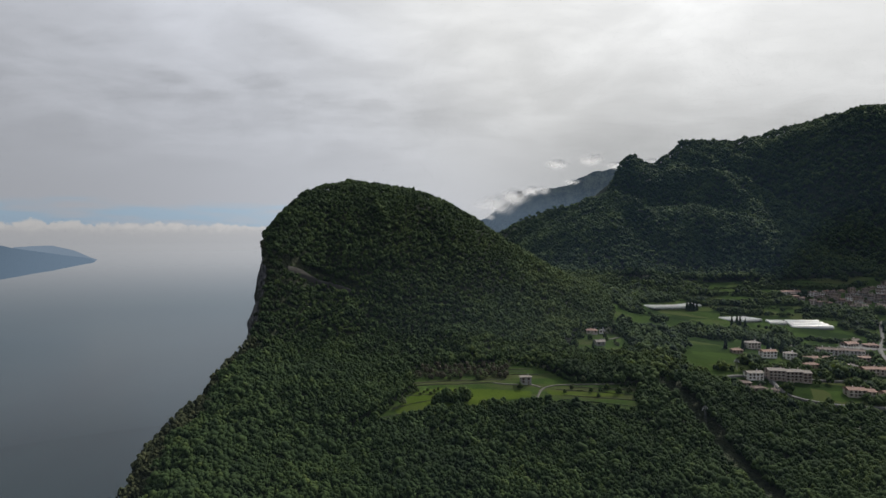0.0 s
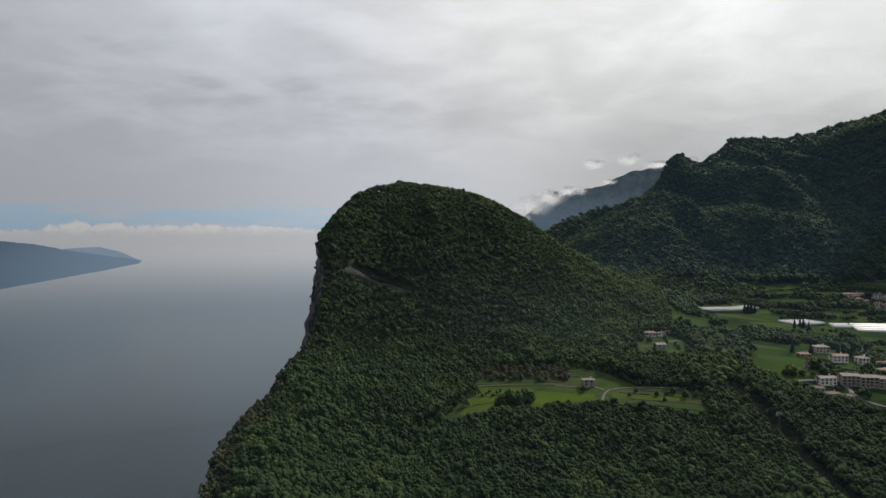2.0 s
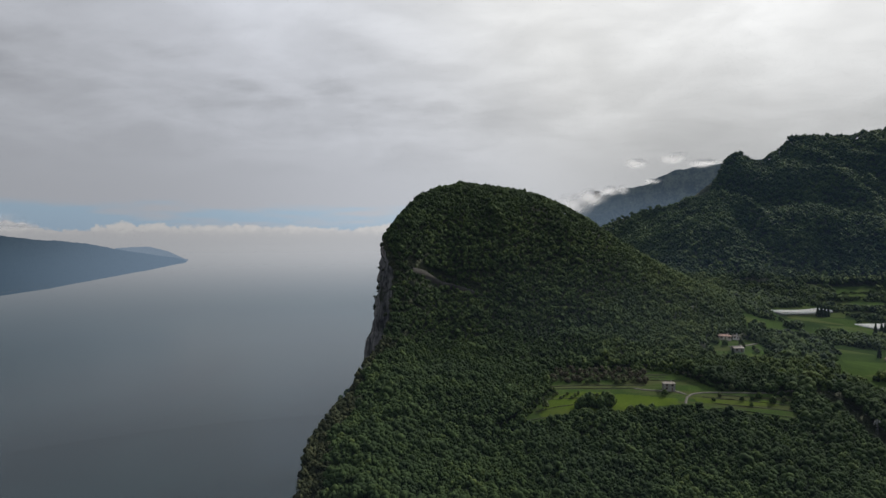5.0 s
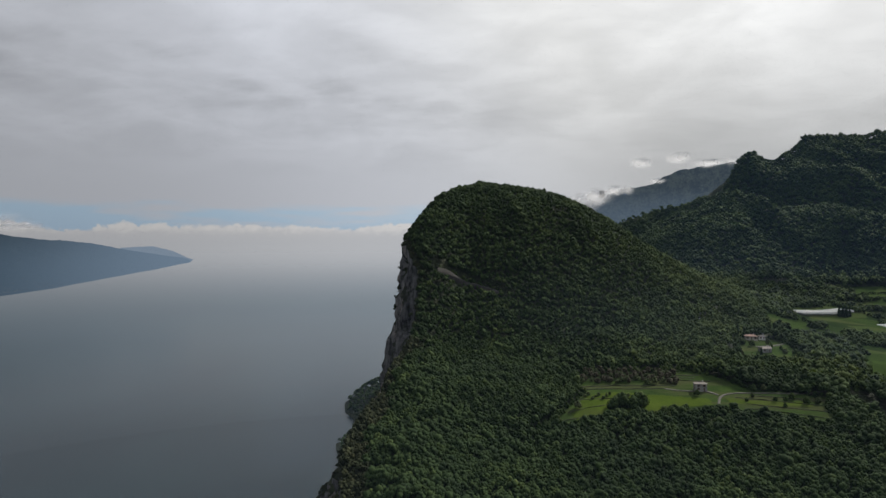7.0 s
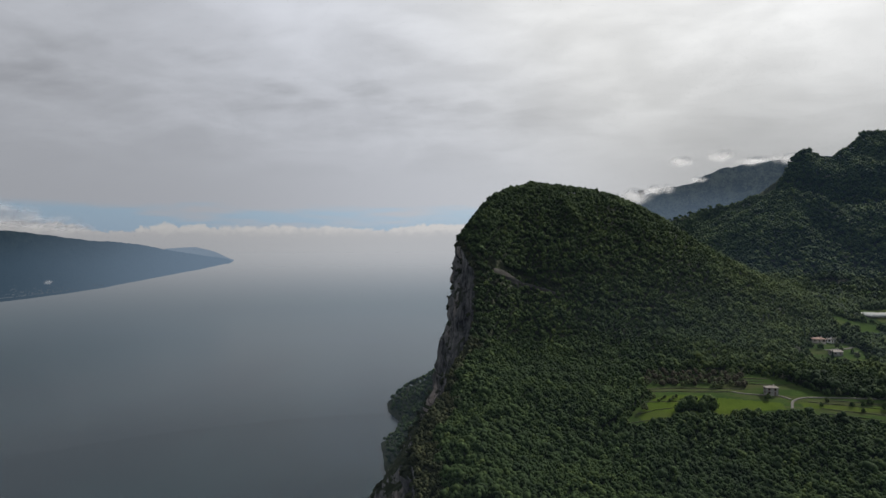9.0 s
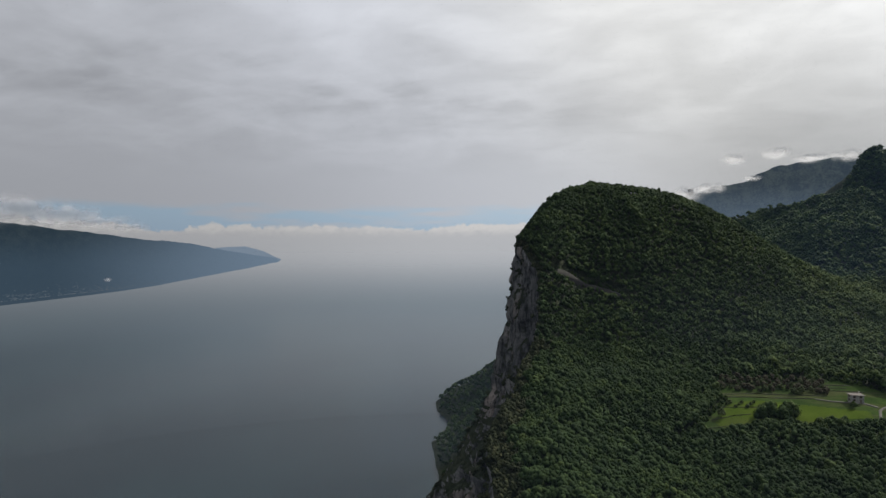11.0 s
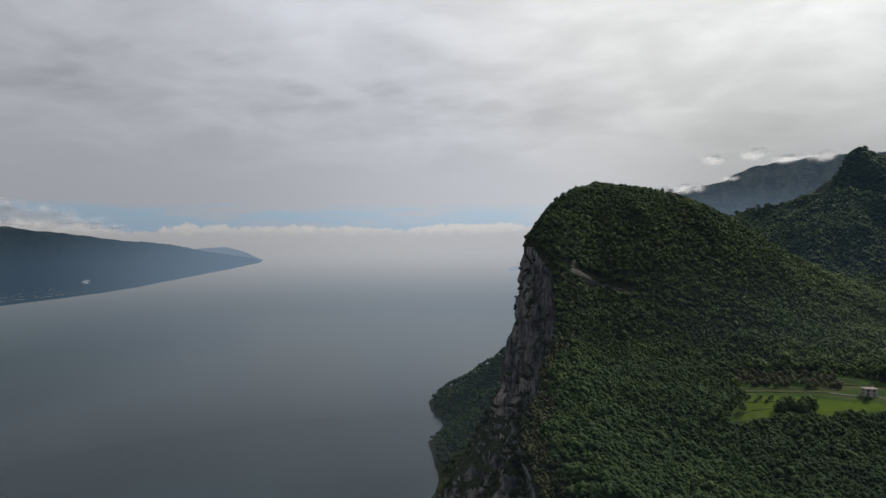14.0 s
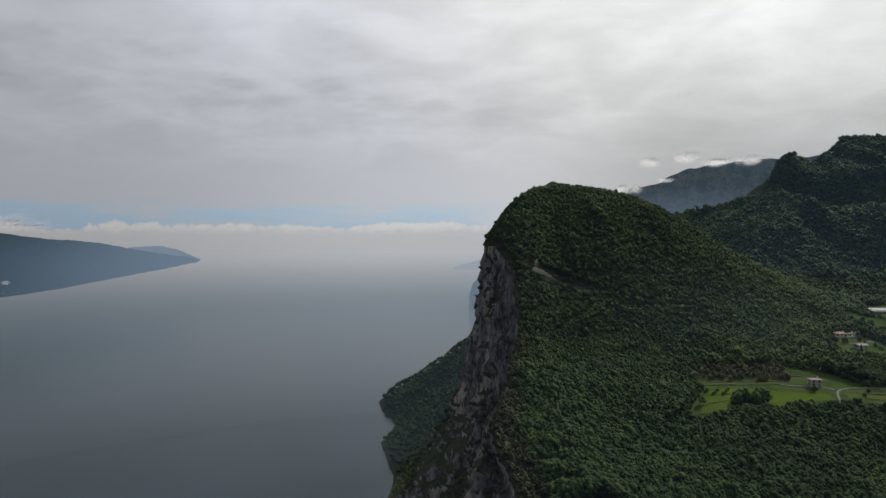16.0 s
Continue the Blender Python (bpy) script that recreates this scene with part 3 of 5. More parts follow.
# ---- ground: plateau, dome, cliff and mountain in one sheet ----
gy = np.concatenate([np.arange(60, 330, 15.0), np.arange(330, 900, 3.0), np.arange(900, 1700, 9.0), np.arange(1700, 2250, 50.0)])
gu = np.concatenate([np.linspace(1.25, 0.5, 40)[:-1], np.linspace(0.5, 0.16, 44)[:-1], np.linspace(0.16, 0.0, 46)])
ge = np.concatenate([np.arange(4, 520, 4.5), np.arange(520, 1500, 11.0)])
RY = np.repeat(gy[:, None], len(gu) + len(ge), 1)
RX = np.concatenate([rim(gy)[:, None] - gu[None] * (rim(gy) - shore(gy))[:, None], rim(gy)[:, None] + ge[None]], 1)
RZ = ground(RX, RY)
# Buttresses and clefts stand out of the steep faces.
cliffness = np.concatenate([np.repeat(ease(0.0, 0.03, gu)[None] * ease(1.0, 0.8, gu)[None], len(gy), 0), np.zeros((len(gy), len(ge)))], 1)
clefts = np.abs(rough(RY, RZ * 0.20, size=46, octaves=2, seed=21)) * 26 + np.abs(rough(RY, RZ * 0.28, size=17, octaves=3, seed=22)) * 13 + np.abs(rough(RY * 0.5, RZ, size=21, octaves=3, seed=23)) * 7
RX = RX + cliffness * (clefts - 6)
land = mesh_from("ground", np.stack([RX, RY, RZ], -1).reshape(-1, 3), grid_faces(*RX.shape), LAND)
tagged(land, "wooded limestone plateau, round hill and lakeside cliff", "ground", kind="structure")

# ---- the lake, and the far land, drawn in beyond three kilometres so that it stays within view ----
EYE = Vector((-80.0, 0.0, 121.0))


def drawn_in(p):
    """Far points moved towards the eye along their line of sight."""
    p = np.asarray(p, float)
    off = p - np.array(EYE)
    far = np.hypot(off[..., 0], off[..., 1])
    near = np.where(far > 3000, 3000 + 1700 * (1 - np.exp(-(np.maximum(far, 3000) - 3000) / 1700)), far)
    return np.array(EYE) + off * (near / np.maximum(far, 1))[..., None]


def water_ring(name, ring, material, label, kind):
    turn = np.radians(np.linspace(-180, 180, 241))
    pts = np.stack([EYE.x + ring[:, None] * np.sin(turn), EYE.y + ring[:, None] * np.cos(turn), np.full((len(ring), len(turn)), LAKE)], -1)
    ob = mesh_from(name, drawn_in(pts).reshape(-1, 3), grid_faces(len(ring), len(turn))[:, ::-1], material)
    return tagged(ob, label, kind, kind="structure")


water_ring("water", np.linspace(0.2, 1500, 40), WATER, "calm grey-blue lake under an overcast sky", "lake")
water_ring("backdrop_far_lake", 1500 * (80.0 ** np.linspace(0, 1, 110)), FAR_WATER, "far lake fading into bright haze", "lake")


def far_land(name, line, depth, material, label, seed, lumps=0.1, rows=40, cols=260):
    """A range of hills along a shore: line holds (azimuth, distance of the shore, height of the crest); depth is from shore to crest."""
    az = np.linspace(line[0][0], line[-1][0], cols)
    sx, cr = (np.interp(az, [l[0] for l in line], [l[n] for l in line]) for n in (1, 2))
    v = np.linspace(0, 1, rows)[:, None]
    d = sx + v * depth
    x, y = EYE.x + d * np.sin(np.radians(az)), EYE.y + d * np.cos(np.radians(az))
    size = depth * 0.6
    rise = v**0.85 + (rough(x, y, size=size * 0.08, octaves=3, seed=seed + 5) * 0.012) * v + rough(x, y, size=size, octaves=5, seed=seed) * lumps * np.sin(np.pi * np.minimum(v, 0.93) / 1.0)
    z = LAKE - 4 + rise * (cr + rough(az * 400, 0, size=900, octaves=4, seed=seed + 3) * cr * 0.03 - LAKE)
    back = np.stack([x[-1] + (x[-1] - EYE.x) * 0.02, y[-1] + (y[-1] - EYE.y) * 0.02, np.full(cols, LAKE - 20.0)], -1)
    pts = np.concatenate([np.stack([x, y, z], -1), back[None]])
    ob = mesh_from(name, drawn_in(pts).reshape(-1, 3), grid_faces(rows + 1, cols)[:, ::-1], material)
    return tagged(ob, label, "hills", kind="structure")


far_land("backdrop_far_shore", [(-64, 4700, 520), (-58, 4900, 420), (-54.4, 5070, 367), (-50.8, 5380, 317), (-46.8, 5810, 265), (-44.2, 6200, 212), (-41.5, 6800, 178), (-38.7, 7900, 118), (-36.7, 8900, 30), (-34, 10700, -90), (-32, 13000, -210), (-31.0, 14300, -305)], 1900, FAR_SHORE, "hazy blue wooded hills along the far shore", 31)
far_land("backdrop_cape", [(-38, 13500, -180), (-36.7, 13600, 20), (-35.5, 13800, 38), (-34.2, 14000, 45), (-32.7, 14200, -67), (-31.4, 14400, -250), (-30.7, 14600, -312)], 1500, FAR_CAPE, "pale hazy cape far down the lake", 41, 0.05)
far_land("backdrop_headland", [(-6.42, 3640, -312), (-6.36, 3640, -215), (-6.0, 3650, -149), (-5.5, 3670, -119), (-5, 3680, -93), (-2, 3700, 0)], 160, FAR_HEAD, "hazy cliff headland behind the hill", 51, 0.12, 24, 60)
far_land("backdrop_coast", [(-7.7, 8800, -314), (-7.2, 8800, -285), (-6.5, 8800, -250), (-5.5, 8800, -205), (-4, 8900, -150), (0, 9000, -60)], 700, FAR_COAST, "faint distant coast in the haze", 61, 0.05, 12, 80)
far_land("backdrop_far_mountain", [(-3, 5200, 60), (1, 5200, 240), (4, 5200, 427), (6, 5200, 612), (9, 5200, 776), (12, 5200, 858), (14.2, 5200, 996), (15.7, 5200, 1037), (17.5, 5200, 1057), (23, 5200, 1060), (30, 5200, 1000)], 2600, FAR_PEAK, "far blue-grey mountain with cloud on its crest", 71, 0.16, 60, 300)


# ---- meadow, fields, tracks and roads, laid on the ground ----
def in_plan(x, y, corners):
    hit = np.zeros(np.shape(x), bool)
    for (ax, ay), (bx, by) in zip(corners, corners[1:] + corners[:1]):
        hit ^= ((ay > y) != (by > y)) & (x < (bx - ax) * (y - ay) / (by - ay + 1e-9) + ax)
    return hit


def drape(name, corners, lift, step, material, label, category):
    px, py = zip(*corners)
    gx, gy_ = np.arange(min(px), max(px) + step, step), np.arange(min(py), max(py) + step, step)
    X, Y = np.meshgrid(gx, gy_)
    X, Y = X + rough(X, Y, size=step * 3, seed=81) * step * 0.5, Y + rough(X, Y, size=step * 3, seed=82) * step * 0.5
    f = grid_faces(*X.shape)
    mid = np.stack([X.ravel()[f].mean(1), Y.ravel()[f].mean(1)], -1)
    f = f[in_plan(mid[:, 0], mid[:, 1], corners)]
    used, f = np.unique(f, return_inverse=True)
    v = np.stack([X.ravel(), Y.ravel(), ground(X, Y).ravel() + lift], -1)[used]
    return tagged(mesh_from(name, v, f.reshape(-1, 4), material), label, category, kind="structure")


def strip(name, line, width, material, label, lift=0.9, category="road"):
    """A road or track along a polyline, smoothed, with its own thickness."""
    pts = np.array(line, float)
    for _ in range(3):
        pts = np.concatenate([pts[:1], np.stack([pts[:-1] * 0.75 + pts[1:] * 0.25, pts[:-1] * 0.25 + pts[1:] * 0.75], 1).reshape(-1, 2), pts[-1:]])
    d = np.gradient(pts, axis=0)
    n = np.stack([-d[:, 1], d[:, 0]], -1) / np.linalg.norm(d, axis=1)[:, None]
    side = np.array([-0.5, -0.5, 0.5, 0.5])[None, :, None] * width
    p = pts[:, None] + n[:, None] * side
    z = ground(p[..., 0], p[..., 1]) + np.array([-0.6, lift, lift, -0.6])
    z[:, 1:3] = z[:, 1:3].max(1, keepdims=True)
    ob = mesh_from(name, np.concatenate([p, z[..., None]], -1).reshape(-1, 3), grid_faces(len(pts), 4), material, False)
    return tagged(ob, label, category, kind="structure")


MEADOW = [(-62, 436), (-38, 440), (-10, 451), (18, 457), (44, 457), (74, 460), (95, 462), (120, 460), (152, 454), (160, 492), (126, 500), (106, 504), (98, 514), (82, 534), (58, 541), (20, 535), (-14, 536), (-33, 527), (-30, 488), (-40, 470)]
FARM = [(112, 570), (138, 560), (170, 553), (182, 580), (186, 628), (140, 634), (128, 600)]
VALLEY = [(150, 515), (212, 500), (232, 490), (262, 470), (290, 450), (420, 445), (720, 470), (1000, 800), (1000, 940), (600, 942), (440, 938), (270, 935), (215, 900), (205, 800), (195, 700), (175, 640), (190, 600)]
CUT = [(178, 515), (187, 491), (193, 459), (196, 426), (198, 396), (200, 350), (202, 290)]
SCAR = [(-167, 606), (-160, 611), (-150, 618), (-134, 625), (-117, 622), (-99, 617)]
ROADS = [[(566, 787), (538, 742), (500, 690), (461, 640), (440, 605), (429, 585), (424, 560)], [(228, 508), (251, 520), (282, 521), (330, 520), (362, 524), (420, 534)], [(281, 516), (279, 504), (281, 489), (300, 477), (330, 472), (400, 478)]]
PATH_LINE = [(180, 512), (160, 500), (142, 496), (124, 496), (105, 495), (89, 494), (79, 488), (75, 477), (72, 468)]
drape("ground_meadow", MEADOW, 0.45, 2.5, GRASS, "bright green terraced meadow among the woods", "meadow")
drape("ground_mown_strip", [(-39, 456), (-27, 482), (-10, 490), (6, 492), (38, 488), (70, 482), (69, 471), (36, 468), (22, 462), (2, 456), (-18, 450), (-34, 447)], 0.62, 1.5, MOWN, "freshly mown bright green strip of meadow", "meadow")
drape("ground_mown_terrace", [(82, 486), (110, 483.5), (138, 484), (146, 479), (120, 476.5), (84, 477)], 0.62, 1.5, MOWN, "freshly mown bright green terrace", "meadow")
drape("ground_farm_pasture", FARM, 0.45, 3.0, GRASS, "green pasture round the small farm", "meadow")
drape("ground_valley_fields", VALLEY, 0.8, 6.0, FIELDS, "patchwork of green fields on the valley floor", "fields")
drape("road_yard", [(420, 640), (432, 624), (470, 634), (474, 664), (440, 672)], 1.1, 3.0, TARMAC, "paved yard among low roofs", "yard")
for line in ROADS:
    strip("road", line, 4.2, TARMAC, "narrow grey valley road", 1.3)
strip("road_track", PATH_LINE, 1.9, GRAVEL, "pale gravel track across the meadow", 0.55, "track")
strip("road_drive", [(40, 500), (50, 497), (62, 496), (70, 497), (79, 490)], 2.2, GRAVEL, "pale gravel drive beside the house", 0.55, "track")
strip("road_farm_track", [(147, 600), (160, 604), (178, 616)], 2.6, GRAVEL, "gravel track to the farm", 0.75, "track")
strip("ground_scar", SCAR, 5.0, SCREE, "bare grey forest road across the hill", 0.6, "track")

# ---- woods ----
rng = np.random.default_rng(7)


def clump_solid(kind):
    """Points and triangles of one leaf clump: an eight-sided or a twenty-sided lump."""
    if kind == 8:
        v = np.array([(1, 0, 0), (-1, 0, 0), (0, 1, 0), (0, -1, 0), (0, 0, 1), (0, 0, -1)], float)
        f = [(0, 2, 4), (2, 1, 4), (1, 3, 4), (3, 0, 4), (2, 0, 5), (1, 2, 5), (3, 1, 5), (0, 3, 5)]
        return v, np.array(f)
    bm = bmesh.new()
    bmesh.ops.create_icosphere(bm, subdivisions=1, radius=1.0)
    v = np.array([p.co[:] for p in bm.verts])
    f = np.array([[p.index for p in q.verts] for q in bm.faces])
    bm.free()
    return v, f


def crown(clumps, kind, tall=1.0, leaves=0):
    """A crown of unit radius: leaf clumps set over a dome, lumpy and uneven, with loose sprays at its outline; its tint
    rises towards the top.
    """
    v0, f0 = clump_solid(kind)
    vs, fs, ts, at = [], [], [], 0
    for n in range(clumps):
        a, up = n * 2.4 + rng.uniform(-0.4, 0.4), (n + 0.5) / clumps
        r = math.sqrt(max(0.0, 1 - up**1.6)) * rng.uniform(0.5, 0.8)
        c = np.array([r * math.cos(a), r * math.sin(a), (up * 1.25 - 0.25) * tall * rng.uniform(0.8, 1.15)])
        size = rng.uniform(0.36, 0.58) * (9 / max(clumps, 4)) ** 0.33
        v = v0 * size * rng.uniform(0.8, 1.2, 3) * (1 + rng.uniform(-0.18, 0.18, (len(v0), 1)))
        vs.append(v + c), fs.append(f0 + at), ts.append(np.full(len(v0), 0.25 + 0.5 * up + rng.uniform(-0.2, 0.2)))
        at += len(v0)
    for n in range(leaves):
        a, up = n * 2.4 + rng.uniform(-0.5, 0.5), 1 - (n + rng.uniform(0, 1)) / leaves * 1.12
        flat = math.sqrt(max(0.0, 1 - max(up, 0.0) ** 2))
        d = np.array([flat * math.cos(a), flat * math.sin(a), up * tall])
        c, s = d * rng.uniform(0.72, 1.10), rng.uniform(0.20, 0.36) * (20 / max(leaves, 12)) ** 0.4
        v = c + rng.normal(size=(3, 3)) * s
        v = v + d * (rng.normal(size=(3, 1)) * 0.05 - ((v - c) @ d)[:, None] * 0.45)
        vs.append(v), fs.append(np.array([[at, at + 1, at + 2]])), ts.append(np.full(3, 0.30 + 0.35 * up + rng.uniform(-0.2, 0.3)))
        at += 3
    return np.concatenate(vs), np.concatenate(fs), np.concatenate(ts)


def plant(name, spots, crowns, material, label, tints, category="trees"):
    """Joins a crown for each spot (x, y, z, radius, height) into one stuff object."""
    vs, fs, ts, at = [], [], [], 0
    pick = rng.integers(0, len(crowns), len(spots))
    for k, (v, f, t) in enumerate(crowns):
        s, own = spots[pick == k], tints[pick == k]
        if not len(s):
            continue
        a = rng.uniform(0, 2 * np.pi, len(s))
        c, n = np.cos(a)[:, None], np.sin(a)[:, None]
        x = (v[:, 0] * c - v[:, 1] * n) * s[:, 3:4] + s[:, 0:1]
        y = (v[:, 0] * n + v[:, 1] * c) * s[:, 3:4] + s[:, 1:2]
        z = v[:, 2] * s[:, 4:5] + s[:, 2:3]
        vs.append(np.stack([x, y, z], -1).reshape(-1, 3))
        fs.append((f[None] + (np.arange(len(s)) * len(v))[:, None, None]).reshape(-1, 3) + at)
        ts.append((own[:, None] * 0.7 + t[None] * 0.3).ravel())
        at += len(s) * len(v)
    ob = mesh_from(name, np.concatenate(vs), np.concatenate(fs), material)
    ob.data.attributes.new("tint", "FLOAT", "POINT").data.foreach_set("value", np.concatenate(ts).astype(np.float32))
    return tagged(ob, label, category, kind="stuff")


def inside(x, y, corners):
    """Whether points lie within a polygon in plan."""
    hit = np.zeros(np.shape(x), bool)
    for (ax, ay), (bx, by) in zip(corners, corners[1:] + corners[:1]):
        hit ^= ((ay > y) != (by > y)) & (x < (bx - ax) * (y - ay) / (by - ay + 1e-9) + ax)
    return hit


def off_line(x, y, line):
    """The distance of points from a polyline in plan."""
    best = np.full(np.shape(x), 1e9)
    for (ax, ay), (bx, by) in zip(line, line[1:]):
        t = np.clip(((x - ax) * (bx - ax) + (y - ay) * (by - ay)) / ((bx - ax) ** 2 + (by - ay) ** 2), 0, 1)
        best = np.minimum(best, np.hypot(x - ax - t * (bx - ax), y - ay - t * (by - ay)))
    return best


def scatter(x0, x1, y0, y1, step):
    gx, gy_ = np.meshgrid(np.arange(x0, x1, step), np.arange(y0, y1, step))
    gx = gx + (np.arange(gx.shape[0]) % 2)[:, None] * step / 2
    return (gx + rng.uniform(-0.42, 0.42, gx.shape) * step).ravel(), (gy_ + rng.uniform(-0.42, 0.42, gx.shape) * step).ravel()


def steepness(x, y):
    return np.hypot(ground(x + 3, y) - ground(x - 3, y), ground(x, y + 3) - ground(x, y - 3)) / 6


def wooded(x, y):
    """Full woods, but for the meadow, the farm, the valley fields, the line cut and the track."""
    open_ = inside(x, y, MEADOW) | inside(x, y, FARM) | inside(x, y, VALLEY)
    return ~open_ & (off_line(x, y, CUT) > 6.6) & (off_line(x, y + 1.5, SCAR) > 5.8)


def grow(x, y, low, high, sink=0.25, stem=4.2, swell=1.0):
    """Trees of many sizes, here and there a giant, under a canopy that rises and falls."""
    radius = low + (high - low) * rng.beta(1.3, 2.8, len(x)) * (1.05 + 0.45 * rough(x, y, size=26, seed=55))
    radius = radius * np.where(rng.uniform(0, 1, len(x)) < 0.06, rng.uniform(1.2, 1.45, len(x)), 1.0)
    tall = radius * rng.uniform(0.75, 1.05, len(x)) + 0.7
    wave = rough(x, y, size=34, octaves=2, seed=56) * 3.4 + rough(x, y, size=11, octaves=2, seed=57) * 1.7
    return np.stack([x, y, ground(x, y) + stem + tall * 0.6 - sink * radius + swell * wave + rng.normal(0, 0.5, len(x)), radius, tall], -1)


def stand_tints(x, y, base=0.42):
    """Each tree's own green about the given base, in loose stands of one kind."""
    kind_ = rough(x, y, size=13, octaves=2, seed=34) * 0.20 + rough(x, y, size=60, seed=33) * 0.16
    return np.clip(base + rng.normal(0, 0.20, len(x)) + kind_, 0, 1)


near_crowns = [crown(5, 20, 0.85, 30) for _ in range(18)]
mid_crowns = [crown(7, 8, 0.85, 28) for _ in range(16)]
far_crowns = [crown(5, 8, 0.85, 12) for _ in range(12)]

x, y = scatter(-225, 330, 304, 530, 3.4)
keep = wooded(x, y) & (x < 60 + y * 0.62) & (steepness(x, y) < 1.25) & (x > rim(y) - 4)
x, y = x[keep], y[keep]
rim_side = x < rim(y) + 18 + rough(x, y, size=30, seed=8) * 18
spots, tint = grow(x, y, 1.5, 3.9), stand_tints(x, y, 0.29)
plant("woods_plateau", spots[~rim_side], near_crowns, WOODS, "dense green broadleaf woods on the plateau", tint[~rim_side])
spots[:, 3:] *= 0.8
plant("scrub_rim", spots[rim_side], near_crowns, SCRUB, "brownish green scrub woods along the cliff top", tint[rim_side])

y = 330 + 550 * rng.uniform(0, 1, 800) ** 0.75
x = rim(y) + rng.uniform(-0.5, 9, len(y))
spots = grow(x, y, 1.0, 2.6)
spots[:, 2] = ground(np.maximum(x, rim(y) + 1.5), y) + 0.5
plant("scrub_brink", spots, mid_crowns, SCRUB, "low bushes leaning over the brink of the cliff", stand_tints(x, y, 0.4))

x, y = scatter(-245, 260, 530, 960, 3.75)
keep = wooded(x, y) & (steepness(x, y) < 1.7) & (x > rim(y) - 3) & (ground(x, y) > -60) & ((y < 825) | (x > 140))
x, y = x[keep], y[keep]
# Base tint rises with x: the sunlit valley flank is put into leaf colour.
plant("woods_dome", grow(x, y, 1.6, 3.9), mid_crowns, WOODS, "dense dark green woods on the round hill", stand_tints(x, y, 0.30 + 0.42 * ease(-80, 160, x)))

x, y = scatter(60, 1080, 940, 1480, 6.6)
cy_, _ = crest(x)
keep = ~inside(x, y, VALLEY) & (y < cy_ + 14)
x, y = x[keep], y[keep]
# Slopes at larger x get a lighter base: sunlight put into their leaves.
plant("woods_mountain", grow(x, y, 3.4, 6.2), far_crowns, WOODS, "dark wooded mountainside above the valley", stand_tints(x, y, 0.36 + 0.22 * ease(420, 700, x)))

x, y = scatter(-580, 300, 940, 1760, 11.5)
keep = (x > shore(y) + 6) & (ground(x, y) > LAKE + 5) & ((x < 60) | (y > 1440))
x, y = x[keep], y[keep]
plant("woods_lakeside", grow(x, y, 3.2, 5.6), far_crowns, WOODS, "dark woods on the slope down to the lake", stand_tints(x, y, 0.25))

# Scrub clings to the cliff itself, at places taken from its own surface.
at = rng.integers(0, RX.size, 34000)
x, y, z = (a.ravel()[at] + rng.uniform(-1.2, 1.2, len(at)) for a in (RX, RY, RZ))
s_ = steepness(x, y)
keep = (cliffness.ravel()[at] > 0.3) & (z > LAKE + 4) & (y < 960) & (rough(y, z * 0.5, size=30, octaves=3, seed=44) + np.where(s_ < 1.6, 0.5, np.where(s_ < 2.6, 0.10, -0.08)) - 0.20 - 0.10 * (1 - ease(480, 620, y)) > rng.uniform(-0.15, 0.55, len(at)))
x, y, z = x[keep], y[keep], z[keep]
radius = rng.uniform(1.3, 3.2, len(x))
spots = np.stack([x - radius * 0.2, y, z + radius * 0.4, radius, radius * rng.uniform(0.8, 1.2, len(x))], -1)
plant("scrub_cliff", spots, far_crowns, SCRUB, "dark scrub on the ledges of the cliff", stand_tints(x, y, 0.3))

x, y = scatter(60, 1080, 940, 1440, 6.6)
keep = ~inside(x, y, VALLEY) & (y < crest(x)[0] + 10) & (steepness(x, y) > 0.85)
x, y = x[keep], y[keep]
# Same tint rise as above, painting the sunlit slopes lighter.
plant("woods_steep", grow(x, y, 3.0, 5.4), far_crowns, WOODS, "dark woods on the steep flanks of the mountain", stand_tints(x, y, 0.36 + 0.22 * ease(420, 700, x)))

u = rng.uniform(0, 1, 90)
x, y = np.interp(u, np.linspace(0, 1, len(SCAR)), [p[0] for p in SCAR]), np.interp(u, np.linspace(0, 1, len(SCAR)), [p[1] for p in SCAR])
x, y = x + rng.normal(0, 1.5, 90), y + rng.choice([-3.6, -3.0, 2.6, 3.4, 0.5], 90) + rng.normal(0, 0.7, 90)
plant("bushes_scar", grow(x, y, 0.7, 1.9, stem=0.5, swell=0.0), near_crowns, WOODS, "low bushes along the bare forest road", stand_tints(x, y, 0.3))

# ---- buildings ----
def box(bm, x0, x1, y0, y1, z0, z1):
    v = [bm.verts.new(c) for c in ((x0, y0, z0), (x1, y0, z0), (x1, y1, z0), (x0, y1, z0), (x0, y0, z1), (x1, y0, z1), (x1, y1, z1), (x0, y1, z1))]
    for f in ((0, 3, 2, 1), (4, 5, 6, 7), (0, 1, 5, 4), (1, 2, 6, 5), (2, 3, 7, 6), (3, 0, 4, 7)):
        bm.faces.new([v[i] for i in f])
    return v


def shared(build):
    bm = bmesh.new()
    build(bm)
    me = bpy.data.meshes.new("piece")
    bm.to_mesh(me)
    bm.free()
    return me


